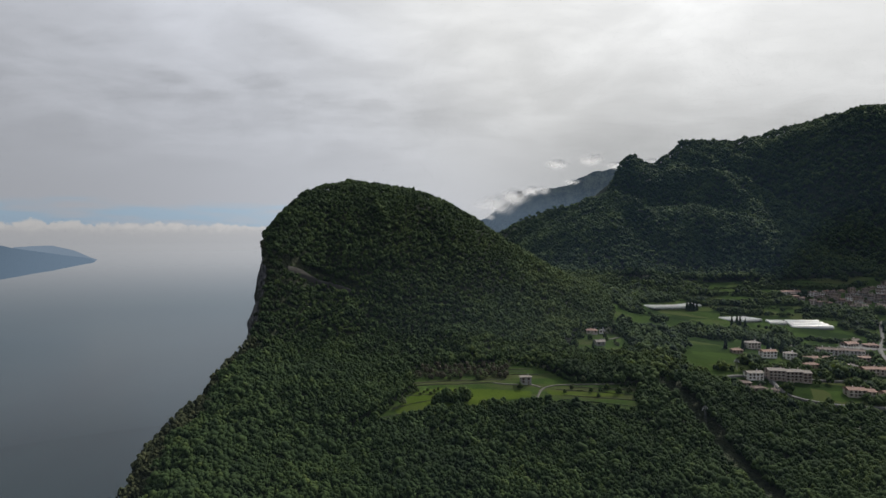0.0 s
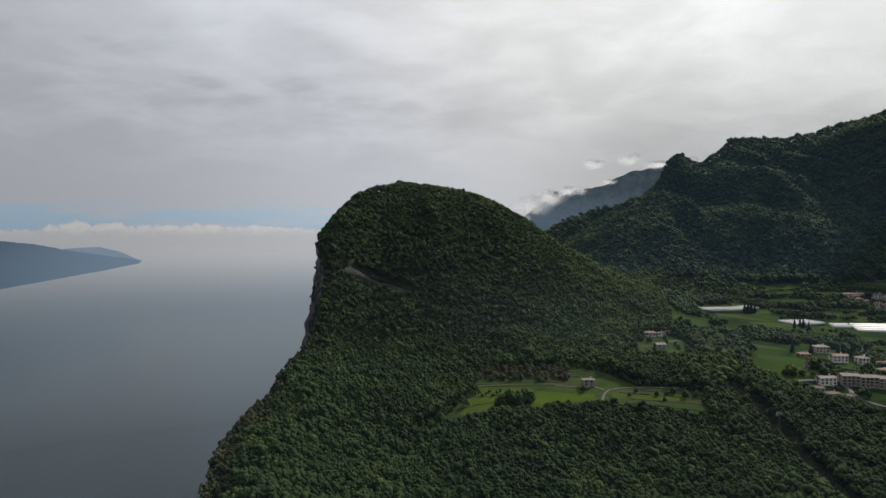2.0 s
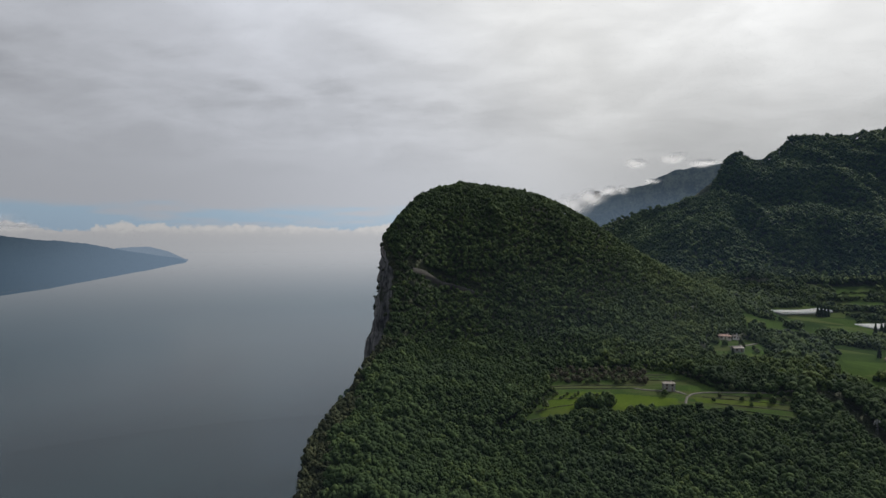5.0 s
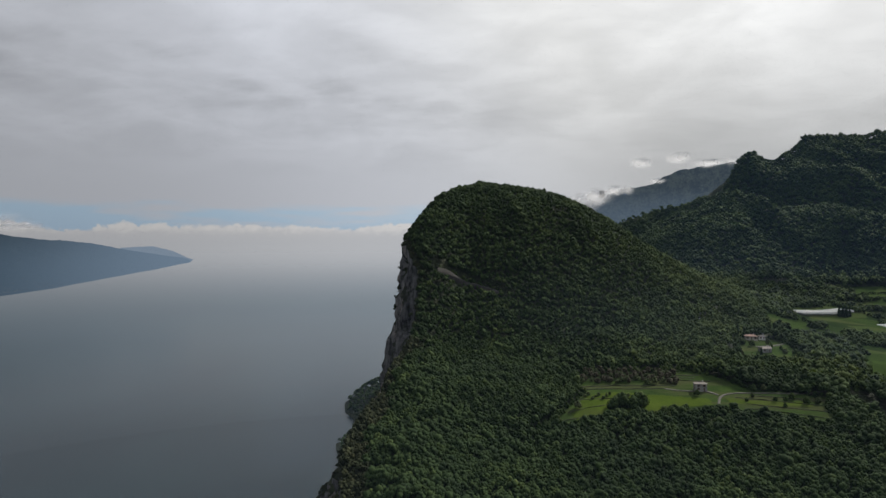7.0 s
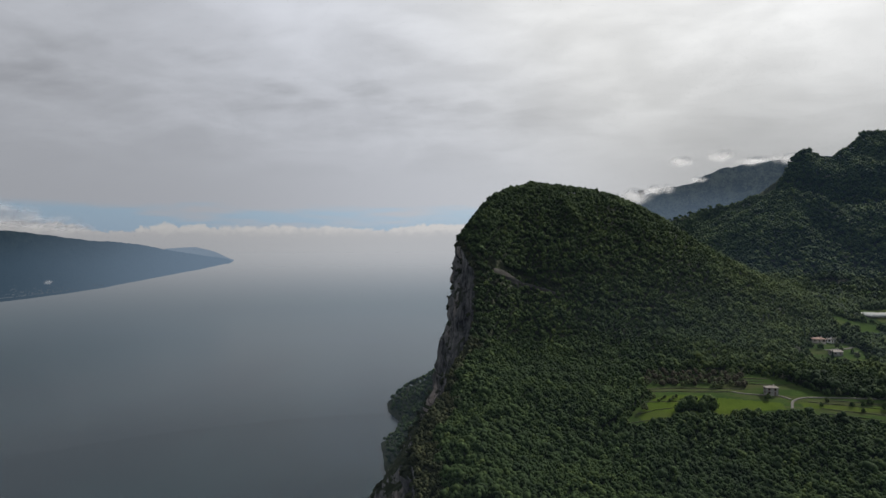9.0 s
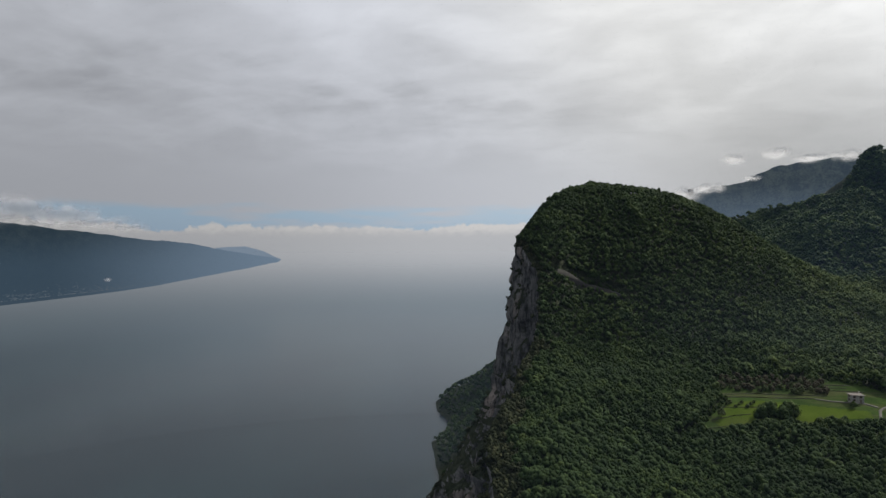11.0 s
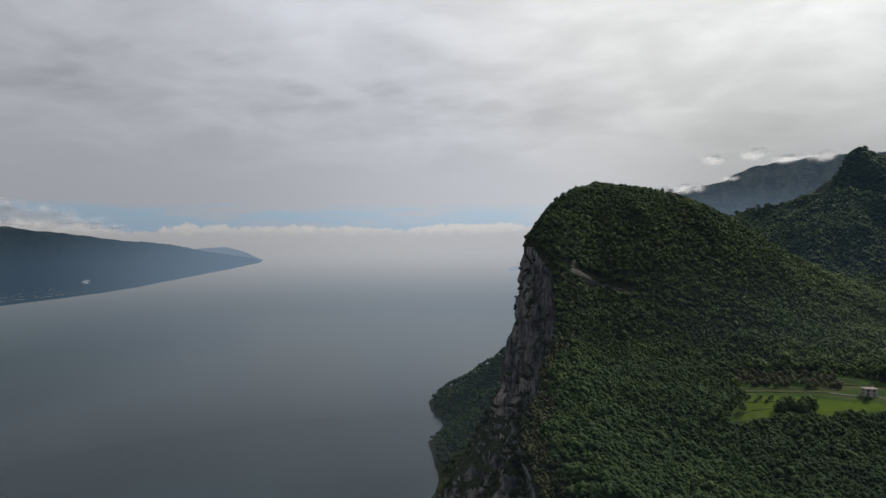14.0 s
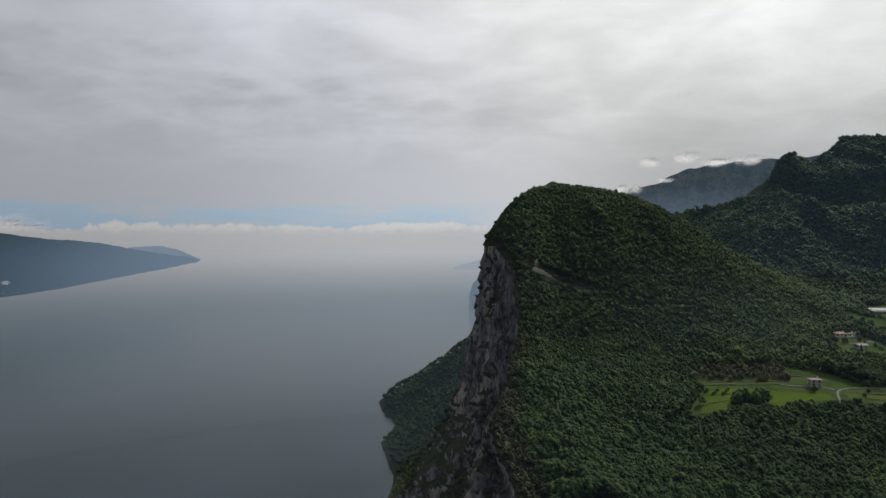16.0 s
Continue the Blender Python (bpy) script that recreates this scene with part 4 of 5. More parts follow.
def window_frame(bm):
    """A surround with a sill and two open shutters, in the plane x-z, facing -y."""
    box(bm, -0.58, -0.48, -0.06, 0.05, -0.75, 0.75), box(bm, 0.48, 0.58, -0.06, 0.05, -0.75, 0.75)
    box(bm, -0.58, 0.58, -0.06, 0.05, 0.70, 0.80), box(bm, -0.68, 0.68, -0.16, 0.05, -0.83, -0.75)
    box(bm, -1.08, -0.60, -0.08, -0.03, -0.74, 0.74), box(bm, 0.60, 1.08, -0.08, -0.03, -0.74, 0.74)


WINDOW_MESH = shared(window_frame)
WINDOW_MESH.materials.append(SHUTTER)
PANE_MESH = shared(lambda bm: box(bm, -0.48, 0.48, -0.03, 0.03, -0.75, 0.70))
PANE_MESH.materials.append(GLASS)
DOOR_MESH = shared(lambda bm: (box(bm, -0.55, 0.55, -0.06, 0.05, 0.0, 2.1), box(bm, -0.7, 0.7, -0.25, 0.05, -0.2, 0.0), box(bm, 0.35, 0.42, -0.12, -0.05, 0.95, 1.1)))
DOOR_MESH.materials.append(SHUTTER)


def piece(name, me, parent, m):
    ob = new(name, me)
    ob.parent = parent
    ob.matrix_basis = m
    return ob


def roof_shape(bm, w, d, over, rise, hipped):
    """A tiled roof of two or four slopes, with real thickness and overhanging eaves."""
    W, D, t = w / 2 + over, d / 2 + over, 0.22
    r = max(W - D * 0.9, 0.3) if hipped else W
    low = [bm.verts.new((sx * W, sy * D, -t)) for sx, sy in ((-1, -1), (1, -1), (1, 1), (-1, 1))]
    eave = [bm.verts.new((sx * W, sy * D, 0)) for sx, sy in ((-1, -1), (1, -1), (1, 1), (-1, 1))]
    top = [bm.verts.new((-r, 0, rise)), bm.verts.new((r, 0, rise))]
    bm.faces.new(low[::-1])
    for i in range(4):
        j = (i + 1) % 4
        bm.faces.new((low[i], low[j], eave[j], eave[i]))
    bm.faces.new((eave[0], eave[1], top[1], top[0]))
    bm.faces.new((eave[2], eave[3], top[0], top[1]))
    bm.faces.new((eave[1], eave[2], top[1]))
    bm.faces.new((eave[3], eave[0], top[0]))
    box(bm, -r, r, -0.14, 0.14, rise - 0.1, rise + 0.1)


def house(x, y, w, d, floors, turn, wall, tiles, label, hipped=True, balcony=False, name="house", group="", door=True):
    """A house that faces -y before its turn: wall, roof with chimney, windows with panes, door, and a balcony where it has one."""
    z = float(ground(x, y)) + 0.8
    root = new(name)
    root.matrix_basis = pose(x, y, z, 0, 0, turn)
    tagged(root, label, "house", group)
    high = 2.5 * floors + 0.3
    bm = bmesh.new()
    box(bm, -w / 2, w / 2, -d / 2, d / 2, -3.0, high)
    box(bm, -w / 2 - 0.06, w / 2 + 0.06, -d / 2 - 0.06, d / 2 + 0.06, -3.0, 0.5)
    part("wall", bm, WALLS[wall], root)
    rise = 0.20 * d
    bm = bmesh.new()
    roof_shape(bm, w, d, 0.65, rise, hipped)
    roof = part("roof", bm, ROOFS[tiles], root)
    roof.location = (0, 0, high + 0.2)
    bm = bmesh.new()
    box(bm, w * 0.22, w * 0.22 + 0.7, 0.3, 1.0, 0.2, rise + 0.9)
    box(bm, w * 0.22 - 0.1, w * 0.22 + 0.8, 0.2, 1.1, rise + 0.9, rise + 1.0)
    part("chimney", bm, WALLS[wall], roof)
    count = max(2, int(w / 3.1))
    for f in range(floors):
        for n in range(count):
            wx = (n + 0.5) / count * w - w / 2
            if f == 0 and n == count // 2 and door:
                piece("door", DOOR_MESH, root, pose(wx, -d / 2, 0.02))
                continue
            for fx, fy, a in ((wx, -d / 2, 0),):
                win = piece("window", WINDOW_MESH, root, pose(fx, fy, 1.55 + 2.5 * f, 0, 0, a))
                piece("pane", PANE_MESH, win, pose(0, 0, 0))
        for side in (-1, 1):
            for n in range(max(1, int(d / 4.5))):
                wy = (n + 0.5) / max(1, int(d / 4.5)) * d - d / 2
                win = piece("window", WINDOW_MESH, root, pose(side * w / 2, wy, 1.55 + 2.5 * f, 0, 0, 90 * side))
                piece("pane", PANE_MESH, win, pose(0, 0, 0))
    if balcony:
        for f in range(1, floors):
            bm = bmesh.new()
            box(bm, -w * 0.42, w * 0.42, -d / 2 - 1.5, -d / 2 + 0.01, 2.5 * f + 0.05, 2.5 * f + 0.25)
            b = part("balcony", bm, CONCRETE, root)
            bm = bmesh.new()
            box(bm, -w * 0.42, w * 0.42, -d / 2 - 1.5, -d / 2 - 1.42, 2.5 * f + 1.05, 2.5 * f + 1.15)
            for k in range(8):
                bx = -w * 0.42 + k * w * 0.84 / 7
                box(bm, bx - 0.03, bx + 0.03, -d / 2 - 1.49, -d / 2 - 1.43, 2.5 * f + 0.25, 2.5 * f + 1.05)
            part("railing", bm, SHUTTER, b)
    return root


house(67, 498.0, 9.0, 5.4, 2, 4, "stone", "pale", "grey stone farmhouse with a pale hipped roof on the meadow")
house(152, 627, 11, 8, 1, -6, "cream", "terracotta", "low farmhouse with a terracotta roof above the pasture")
house(163, 629, 6, 5, 1, 2, "white", "pale", "small white outbuilding beside the farmhouse", name="outbuilding")
house(151, 588, 9, 7, 1, 10, "stone", "pale", "small grey stone barn on the pasture", False, name="barn")
for x, y, w_, d_, fl, a, wall, tiles, label in (
    (306, 598, 15, 10, 2, 3, "cream", "pale", "two-storey cream house with a pale tiled roof"), (282, 580, 11, 9, 1, -4, "ochre", "terracotta", "low ochre bungalow with a terracotta roof"),
    (308, 572, 16, 9, 2, 5, "white", "terracotta", "white two-storey house with a terracotta roof"), (329, 572, 11, 9, 2, -3, "white", "pale", "white house with a pale tiled roof"),
    (347, 571, 17, 9, 1, 4, "cream", "terracotta", "long low house with a terracotta roof"), (349, 607, 11, 8, 1, 0, "cream", "pale", "cream bungalow with a pale roof"),
    (369, 612, 14, 8, 1, 3, "white", "brown", "white bungalow with a brown roof"), (368, 577, 15, 8, 1, -5, "cream", "terracotta", "cream bungalow with a terracotta roof"),
    (337, 552, 14, 8, 1, 6, "ochre", "terracotta", "ochre bungalow half hidden by trees"), (372, 555, 18, 9, 1, -2, "cream", "pale", "long cream bungalow with a pale roof"),
    (267, 517, 16, 9, 2, 6, "white", "pale", "white two-storey villa with a pale roof"), (252, 502, 11, 8, 1, -12, "pink", "brown", "small pink house with a brown tiled roof"),
    (259, 494, 12, 8, 1, 8, "pink", "brown", "pink house with a stepped brown roof"), (270, 492, 9, 7, 1, -5, "pink", "brown", "small pink outhouse with a brown roof"),
    (402, 574, 12, 9, 2, 0, "pink", "terracotta", "two-storey pink house with a terracotta roof"), (438, 652, 16, 11, 1, 14, "cream", "terracotta", "broad low hall with a terracotta roof"),
    (458, 648, 15, 10, 1, -8, "pink", "terracotta", "low pink hall with a terracotta roof"), (452, 672, 22, 12, 1, 5, "cream", "brown", "long low hall with a brown roof"),
    (322, 443, 15, 9, 1, 8, "cream", "terracotta", "cream bungalow below the road"), (497, 872, 34, 10, 2, 4, "white", "terracotta", "long white two-storey building at the village edge"),
):
    house(x, y, w_ * 0.86, d_ * 0.86, fl, a, wall, tiles, label, w_ < 16)
for x, y, a, count, fl, wall, tiles, label, group in (
    (283, 519, -2, 5, 3, "pink", "pale", "three-storey terraced house with balconies and a pale roof", "terrace above the woods"), (375, 600, -8, 6, 2, "white", "brown", "white two-storey terraced house", "white terrace"),
    (380, 542, 3, 3, 2, "cream", "terracotta", "cream terraced house with a balcony", "terrace by the valley road"), (335, 494, -3, 3, 2, "cream", "terracotta", "two-storey cream terraced house with balconies", "terrace by the lower road"),
    (363, 492, 4, 2, 2, "cream", "terracotta", "two-storey cream terraced house beside the lane", "terrace by the lower lane"),
):
    for k in range(count):
        step = 7.2 * k
        house(x + step * math.cos(radians(a)), y + step * math.sin(radians(a)) + (k % 2) * 0.9, 7.2, 8.6, fl, a, wall, tiles, label, False, True, "terraced_house", group)

# The old village on the slope, house by house.
dice = random.Random(12)
lots = []
while len(lots) < 116:
    vx, vy = dice.uniform(492, 760), dice.uniform(826, 925)
    if vy > 866 + 0.24 * (vx - 500) or any(math.hypot(vx - a, vy - b) < 7.6 for a, b in lots):
        continue
    lots.append((vx, vy))
for vx, vy in lots:
    wall, tiles = dice.choice(["ochre", "pink", "stone", "stone", "cream", "white"]), dice.choice(["brown", "brown", "brown", "terracotta"])
    fl = dice.choice([1, 1, 2, 2, 2])
    house(vx, vy, dice.uniform(5.6, 8.8), dice.uniform(5.2, 7), fl, dice.uniform(-14, 14), wall, tiles, f"{wall} village house with {fl} storeys and a {tiles} roof", dice.random() < 0.5, name="village_house", group="old village", door=False)


# ---- polytunnels ----
def polytunnel(x, y, wide, long, high, turn, group):
    root = new("polytunnel")
    root.matrix_basis = pose(x, y, float(ground(x, y)) + 0.9, 0, 0, turn)
    tagged(root, "white plastic polytunnel standing in a row", "greenhouse", group)
    n = 9
    arc = [(-wide / 2 * math.cos(math.pi * i / n), high * math.sin(math.pi * i / n) ** 0.8) for i in range(n + 1)]
    bm = bmesh.new()
    rows_ = max(2, int(long / 3))
    ring = [[bm.verts.new((ax * (1 if k % 2 else 0.985), -long / 2 + long * k / rows_, az * (1 if k % 2 else 0.985) - 0.0)) for ax, az in arc] for k in range(rows_ + 1)]
    for a, b in zip(ring, ring[1:]):
        for i in range(n):
            bm.faces.new((a[i], b[i], b[i + 1], a[i + 1]))
    part("cover", bm, FILM, root)
    for side in (-1, 1):
        bm = bmesh.new()
        for yy in (0.0, 0.06):
            bm.faces.new([bm.verts.new((ax * 0.97, side * (long / 2 - 0.15) + yy, az * 0.97)) for ax, az in arc])
        part("end_wall", bm, FILM, root)
    bm = bmesh.new()
    box(bm, -wide / 2, -wide / 2 + 0.1, -long / 2, long / 2, -1.6, 0.25), box(bm, wide / 2 - 0.1, wide / 2, -long / 2, long / 2, -1.6, 0.25)
    part("base_rail", bm, METAL, root)


for (ax, ay), (bx, by), count, long, turn, group in (((259, 780), (338, 826), 13, 30, 20, "polytunnels by the stream"), ((354, 757), (395, 778), 7, 32, 22, "polytunnels in the middle field")):
    for k in range(count):
        u = (k + 0.5) / count
        polytunnel(ax + (bx - ax) * u, ay + (by - ay) * u, math.hypot(bx - ax, by - ay) / count * 0.97, long, 2.3, turn, group)
for k in range(4):
    polytunnel(457 - 2 * k * 0.3, 752 + 6.4 * k, 6.2, 50 - 3 * k, 3.4, 86, "long polytunnels")
for k in range(2):
    polytunnel(418, 760 + 6.4 * k, 6.0, 20, 3.0, 86, "short polytunnels")

# ---- trees that stand apart ----
def tree(x, y, radius, tall, crown_mesh, foliage, label, group="", name="tree", trunk_share=0.35):
    root = new(name)
    root.matrix_basis = pose(x, y, float(ground(x, y)) + 0.3, 0, 0, rng.uniform(0, 360))
    tagged(root, label, "tree", group)
    bm = bmesh.new()
    base = max(0.14, radius * 0.07)
    ring = None
    for k in range(5):
        z, r = tall * 0.72 * k / 4 - 0.3, base * (1 - 0.17 * k)
        lean = 0.05 * radius * math.sin(k * 1.3)
        now = [bm.verts.new((lean + r * math.cos(a * math.pi / 3), r * math.sin(a * math.pi / 3), z)) for a in range(6)]
        if ring:
            for i in range(6):
                bm.faces.new((ring[i], ring[(i + 1) % 6], now[(i + 1) % 6], now[i]))
        ring = now
    part("trunk", bm, BARK, root)
    for k in range(4):
        a, bm = k * 1.7 + 0.4, bmesh.new()
        s, e = Vector((0, 0, tall * (0.32 + 0.07 * k))), Vector((math.cos(a) * radius * 0.6, math.sin(a) * radius * 0.6, tall * (0.55 + 0.08 * k)))
        side = Vector((-math.sin(a), math.cos(a), 0)) * base * 0.4
        v = [bm.verts.new(p) for p in (s + side, s - side, s + Vector((0, 0, base * 0.8)), e)]
        for f in ((0, 1, 2), (0, 2, 3), (2, 1, 3), (1, 0, 3)):
            bm.faces.new([v[i] for i in f])
        part("limb", bm, BARK, root)
    v, f, t = crown_mesh
    v = v * np.array([radius, radius, (tall * (1 - trunk_share)) / 1.3]) + np.array([0, 0, tall * trunk_share + tall * (1 - trunk_share) * 0.22])
    c = mesh_from("crown", v, f, foliage)
    c.data.attributes.new("tint", "FLOAT", "POINT").data.foreach_set("value", (t * 0.6 + rng.uniform(0.1, 0.35)).astype(np.float32))
    c.parent = root
    return root


full = [crown(26, 20, 0.95, 110) for _ in range(5)]
thin = [crown(13, 20, 0.95, 120) for _ in range(3)]


def cypress_crown():
    v, f, t = crown(30, 20, 1.0, 60)
    h = (v[:, 2] + 0.3) / 1.6
    v[:, :2] *= np.clip(1.15 - h, 0.12, 1)[:, None]
    return v, f, t


spire = cypress_crown()
for x, y, r, h in ((-6, 466, 5.2, 9.5), (1, 469, 5.6, 10.5), (9, 467, 5.0, 9.0), (16, 470, 5.6, 10.0), (12, 473, 4.6, 8.5), (-2, 472, 4.5, 8.0)):
    tree(x, y, r, h, full[int(x) % 5], WOODS, "round dark green tree in a clump on the meadow", "meadow clump", trunk_share=0.12)
tree(-34, 463, 3.0, 6.5, thin[0], OLIVE, "lone light green tree on the meadow")
tree(-53, 452, 3.2, 6.0, full[1], WOODS, "round tree at the meadow's corner")
tree(61.5, 487, 2.6, 4.8, full[2], WOODS, "dense bush in front of the farmhouse")
for k in range(13):
    tree(-27 + 2.9 * k, 481 + 3.5 * math.sin(k * 2.1) + 0.25 * k, 1.3 + 0.3 * math.sin(k * 1.7), 2.9 + 0.5 * math.cos(k), thin[k % 3], OLIVE, "small grey-green orchard tree in grass", "orchard row", "orchard_tree", 0.3)
for k in range(64):
    tree(-26 + (k * 37 % 81) + 1.5 * math.sin(k), 507 + (k * 23 % 27), 2.2 + 0.6 * math.sin(k * 1.3), 4.4 + 0.8 * math.cos(k * 2.0), thin[k % 3], TWIGS if k % 3 else OLIVE, "thin brownish fruit tree behind the farmhouse", "old orchard", "fruit_tree", 0.28)
for x, y, r in ((104, 489, 1.7), (109, 501, 2.2), (116, 499, 2.4), (119, 484, 1.8), (127, 485, 1.6), (133, 488, 2.4), (141, 482, 2.6), (150, 484, 2.2), (123, 476, 1.5), (97, 482, 1.4)):
    tree(x, y, r, r * 2.1, full[int(x) % 5], WOODS if int(x) % 2 else OLIVE, "small bushy tree on the terraced grass", "terrace trees", trunk_share=0.2)
for x, y, h in ((139.5, 566, 11), (142, 634, 12), (318, 796, 15), (323, 797, 17), (328, 799, 16), (333, 802, 14), (334, 702, 16), (339, 700, 18), (344, 703, 17), (349, 701, 14), (276, 590, 12), (292, 588, 13), (316, 586, 14), (322, 590, 13), (330, 588, 15), (338, 590, 12), (346, 596, 13)):
    tree(x, y, h * 0.17, h, spire, FIRS, "tall dark cypress near the houses", "cypresses", "cypress", 0.06)

# ---- hedges, thickets and garden trees of the valley ----
PADS = np.array([o.matrix_basis.translation[:2] for o in scene.objects if o.type == "EMPTY" and o.get("category") in ("house", "greenhouse")])


def clear_of_pads(x, y, gap):
    best = np.full(len(x), 1e9)
    for px, py in PADS:
        best = np.minimum(best, np.hypot(x - px, (y - py) * np.where(y < py, 0.75, 1.0)))
    return best > gap


x, y = scatter(150, 760, 460, 972, 5.0)
n = rough(x, y, size=60, octaves=4, seed=91)
lines = np.abs(rough(x * 0.5, y * 1.9, size=70, octaves=2, seed=92)) < 0.10
terraced = (y > 850) & (np.abs((y + 6 * rough(x, 0, size=80, seed=93)) % 17 - 8) < 2.2) & (rough(x, y, size=40, seed=94) > -0.3)
lines |= terraced & (x < 520)
thick = np.where((y < 645) & (x < 345), 0.12, np.where(y < 620, -0.14, np.where(x > 480, np.where(y > 815, 0.50, 0.06), np.where(x < 330, 0.34, 0.42)))) - 0.55 * ease(925, 960, y) - 0.10 * ease(250, 215, x)
keep = inside(x, y, VALLEY) & ((n > thick) | lines) & clear_of_pads(x, y, 7.5) & ~inside(x, y, [(238, 738), (285, 735), (368, 800), (334, 840), (250, 795)]) & ~inside(x, y, [(338, 760), (360, 712), (412, 745), (412, 775), (375, 792)]) & ~inside(x, y, [(402, 722), (490, 718), (492, 782), (402, 782)])
for line in ROADS + [PATH_LINE]:
    keep &= off_line(x, y, line) > 4.5
x, y = x[keep], y[keep]
dark = rng.uniform(0, 1, len(x)) < 0.16
spots, tint = grow(x, y, 2.0, 6.2, stem=1.6, swell=0.3), stand_tints(x, y, 0.50)
plant("thickets_valley", spots[~dark], mid_crowns, WOODS, "hedges, thickets and garden trees on the valley floor", tint[~dark])
plant("thickets_dark", spots[dark], mid_crowns, FIRS, "dark evergreen trees among the valley houses", tint[dark])
x, y = scatter(-62, 186, 440, 636, 3.2)
near_edge = np.zeros(len(x), bool)
for area in (MEADOW, FARM):
    near_edge |= inside(x, y, area) & (off_line(x, y, area + area[:1]) < 3.5 + 2.5 * rough(x, y, size=15, seed=17))
near_edge &= off_line(x, y, PATH_LINE) > 3
x, y = x[near_edge], y[near_edge]
plant("bushes_meadow_edge", grow(x, y, 1.0, 2.6, stem=1.0, swell=0.2), near_crowns, WOODS, "bushes along the edge of the meadow", stand_tints(x, y, 0.4))

# Low hedges follow the field terraces.
hx, hy = [], []
for n in range(17):
    row = np.arange(245, 590, 2.0)
    bend = 786 + 9.5 * n + 7 * rough(row, n * 40.0, size=90, octaves=2, seed=95)
    grown = rough(row, n * 70.0, size=55, octaves=2, seed=96) > -0.1
    hx.append(row[grown]), hy.append(bend[grown])
x, y = np.concatenate(hx), np.concatenate(hy)
x, y = x + rng.uniform(-0.8, 0.8, len(x)), y + rng.uniform(-0.5, 0.5, len(x))
keep = inside(x, y, VALLEY) & clear_of_pads(x, y, 9) & ~inside(x, y, [(238, 738), (285, 735), (368, 800), (334, 840), (250, 795)])
x, y = x[keep], y[keep]
plant("hedges_valley", grow(x, y, 0.7, 1.6, stem=0.4, swell=0.0), far_crowns, WOODS, "low dark hedges along the field terraces", stand_tints(x, y, 0.3))

# ---- dry stone terraces ----
for line in ([(-29, 499), (0, 503), (30, 505), (50, 506)], [(-31, 511), (0, 514), (30, 516), (60, 517), (80, 516)], [(-30, 521), (0, 525), (40, 527), (74, 528)], [(-42, 458), (-25, 466), (-12, 470)], [(-36, 476), (-10, 480), (10, 482)],
             [(90, 487), (110, 485), (135, 482), (156, 480)], [(95, 478), (120, 475), (154, 472)], [(-30, 494), (0, 497), (40, 500)], [(-32, 516), (10, 520), (70, 523)], [(-20, 530), (30, 532), (60, 534)], [(92, 471), (120, 468), (150, 464)], [(-50, 446), (-25, 455), (0, 461)], [(105, 491), (130, 489), (157, 487)]):
    pts = np.array([(*(np.array(a) * (1 - u) + np.array(b) * u),) for a, b in zip(line, line[1:]) for u in np.linspace(0, 1, 6)])
    z = ground(pts[:, 0], pts[:, 1])
    prof = [(-0.16, -0.6), (-0.12, 0.95), (0.12, 1.0), (0.16, -0.6)]
    jag = rough(pts[:, 0], pts[:, 1], size=4, seed=61)
    v = np.array([[(p[0], p[1] + o, zz + h + (0.18 * j if h > 0 else 0)) for o, h in prof] for p, zz, j in zip(pts, z, jag)])
    ob = mesh_from("terrace_wall", v.reshape(-1, 3), grid_faces(len(pts), 4), DRY_STONE, False)
    tagged(ob, "low grey dry stone terrace wall in grass", "wall", "terraces")


# ---- farm trees ----
for k in range(22):
    fx, fy = 116 + (k * 29 % 64), 563 + (k * 41 % 66)
    if bool(inside(np.array([fx]), np.array([fy]), FARM)[0]) and bool(clear_of_pads(np.array([fx]), np.array([fy]), 9)[0]):
        tree(fx, fy, 2.2 + 0.8 * math.sin(k), 5.0 + math.cos(k), full[k % 5], OLIVE if k % 3 == 0 else WOODS, "bushy tree on the farm pasture", "pasture trees", trunk_share=0.2)

# ---- power line in the woodland cut ----
def bar(bm, a, b, r):
    a, b = Vector(a), Vector(b)
    u = (b - a).normalized()
    s = u.cross(Vector((0.3, 0.9, 0.1))).normalized() * r
    n = u.cross(s)
    lo, hi = [[bm.verts.new(p + q) for q in (s, n, -s, -n)] for p in (a, b)]
    for i in range(4):
        bm.faces.new((lo[i], lo[(i + 1) % 4], hi[(i + 1) % 4], hi[i]))


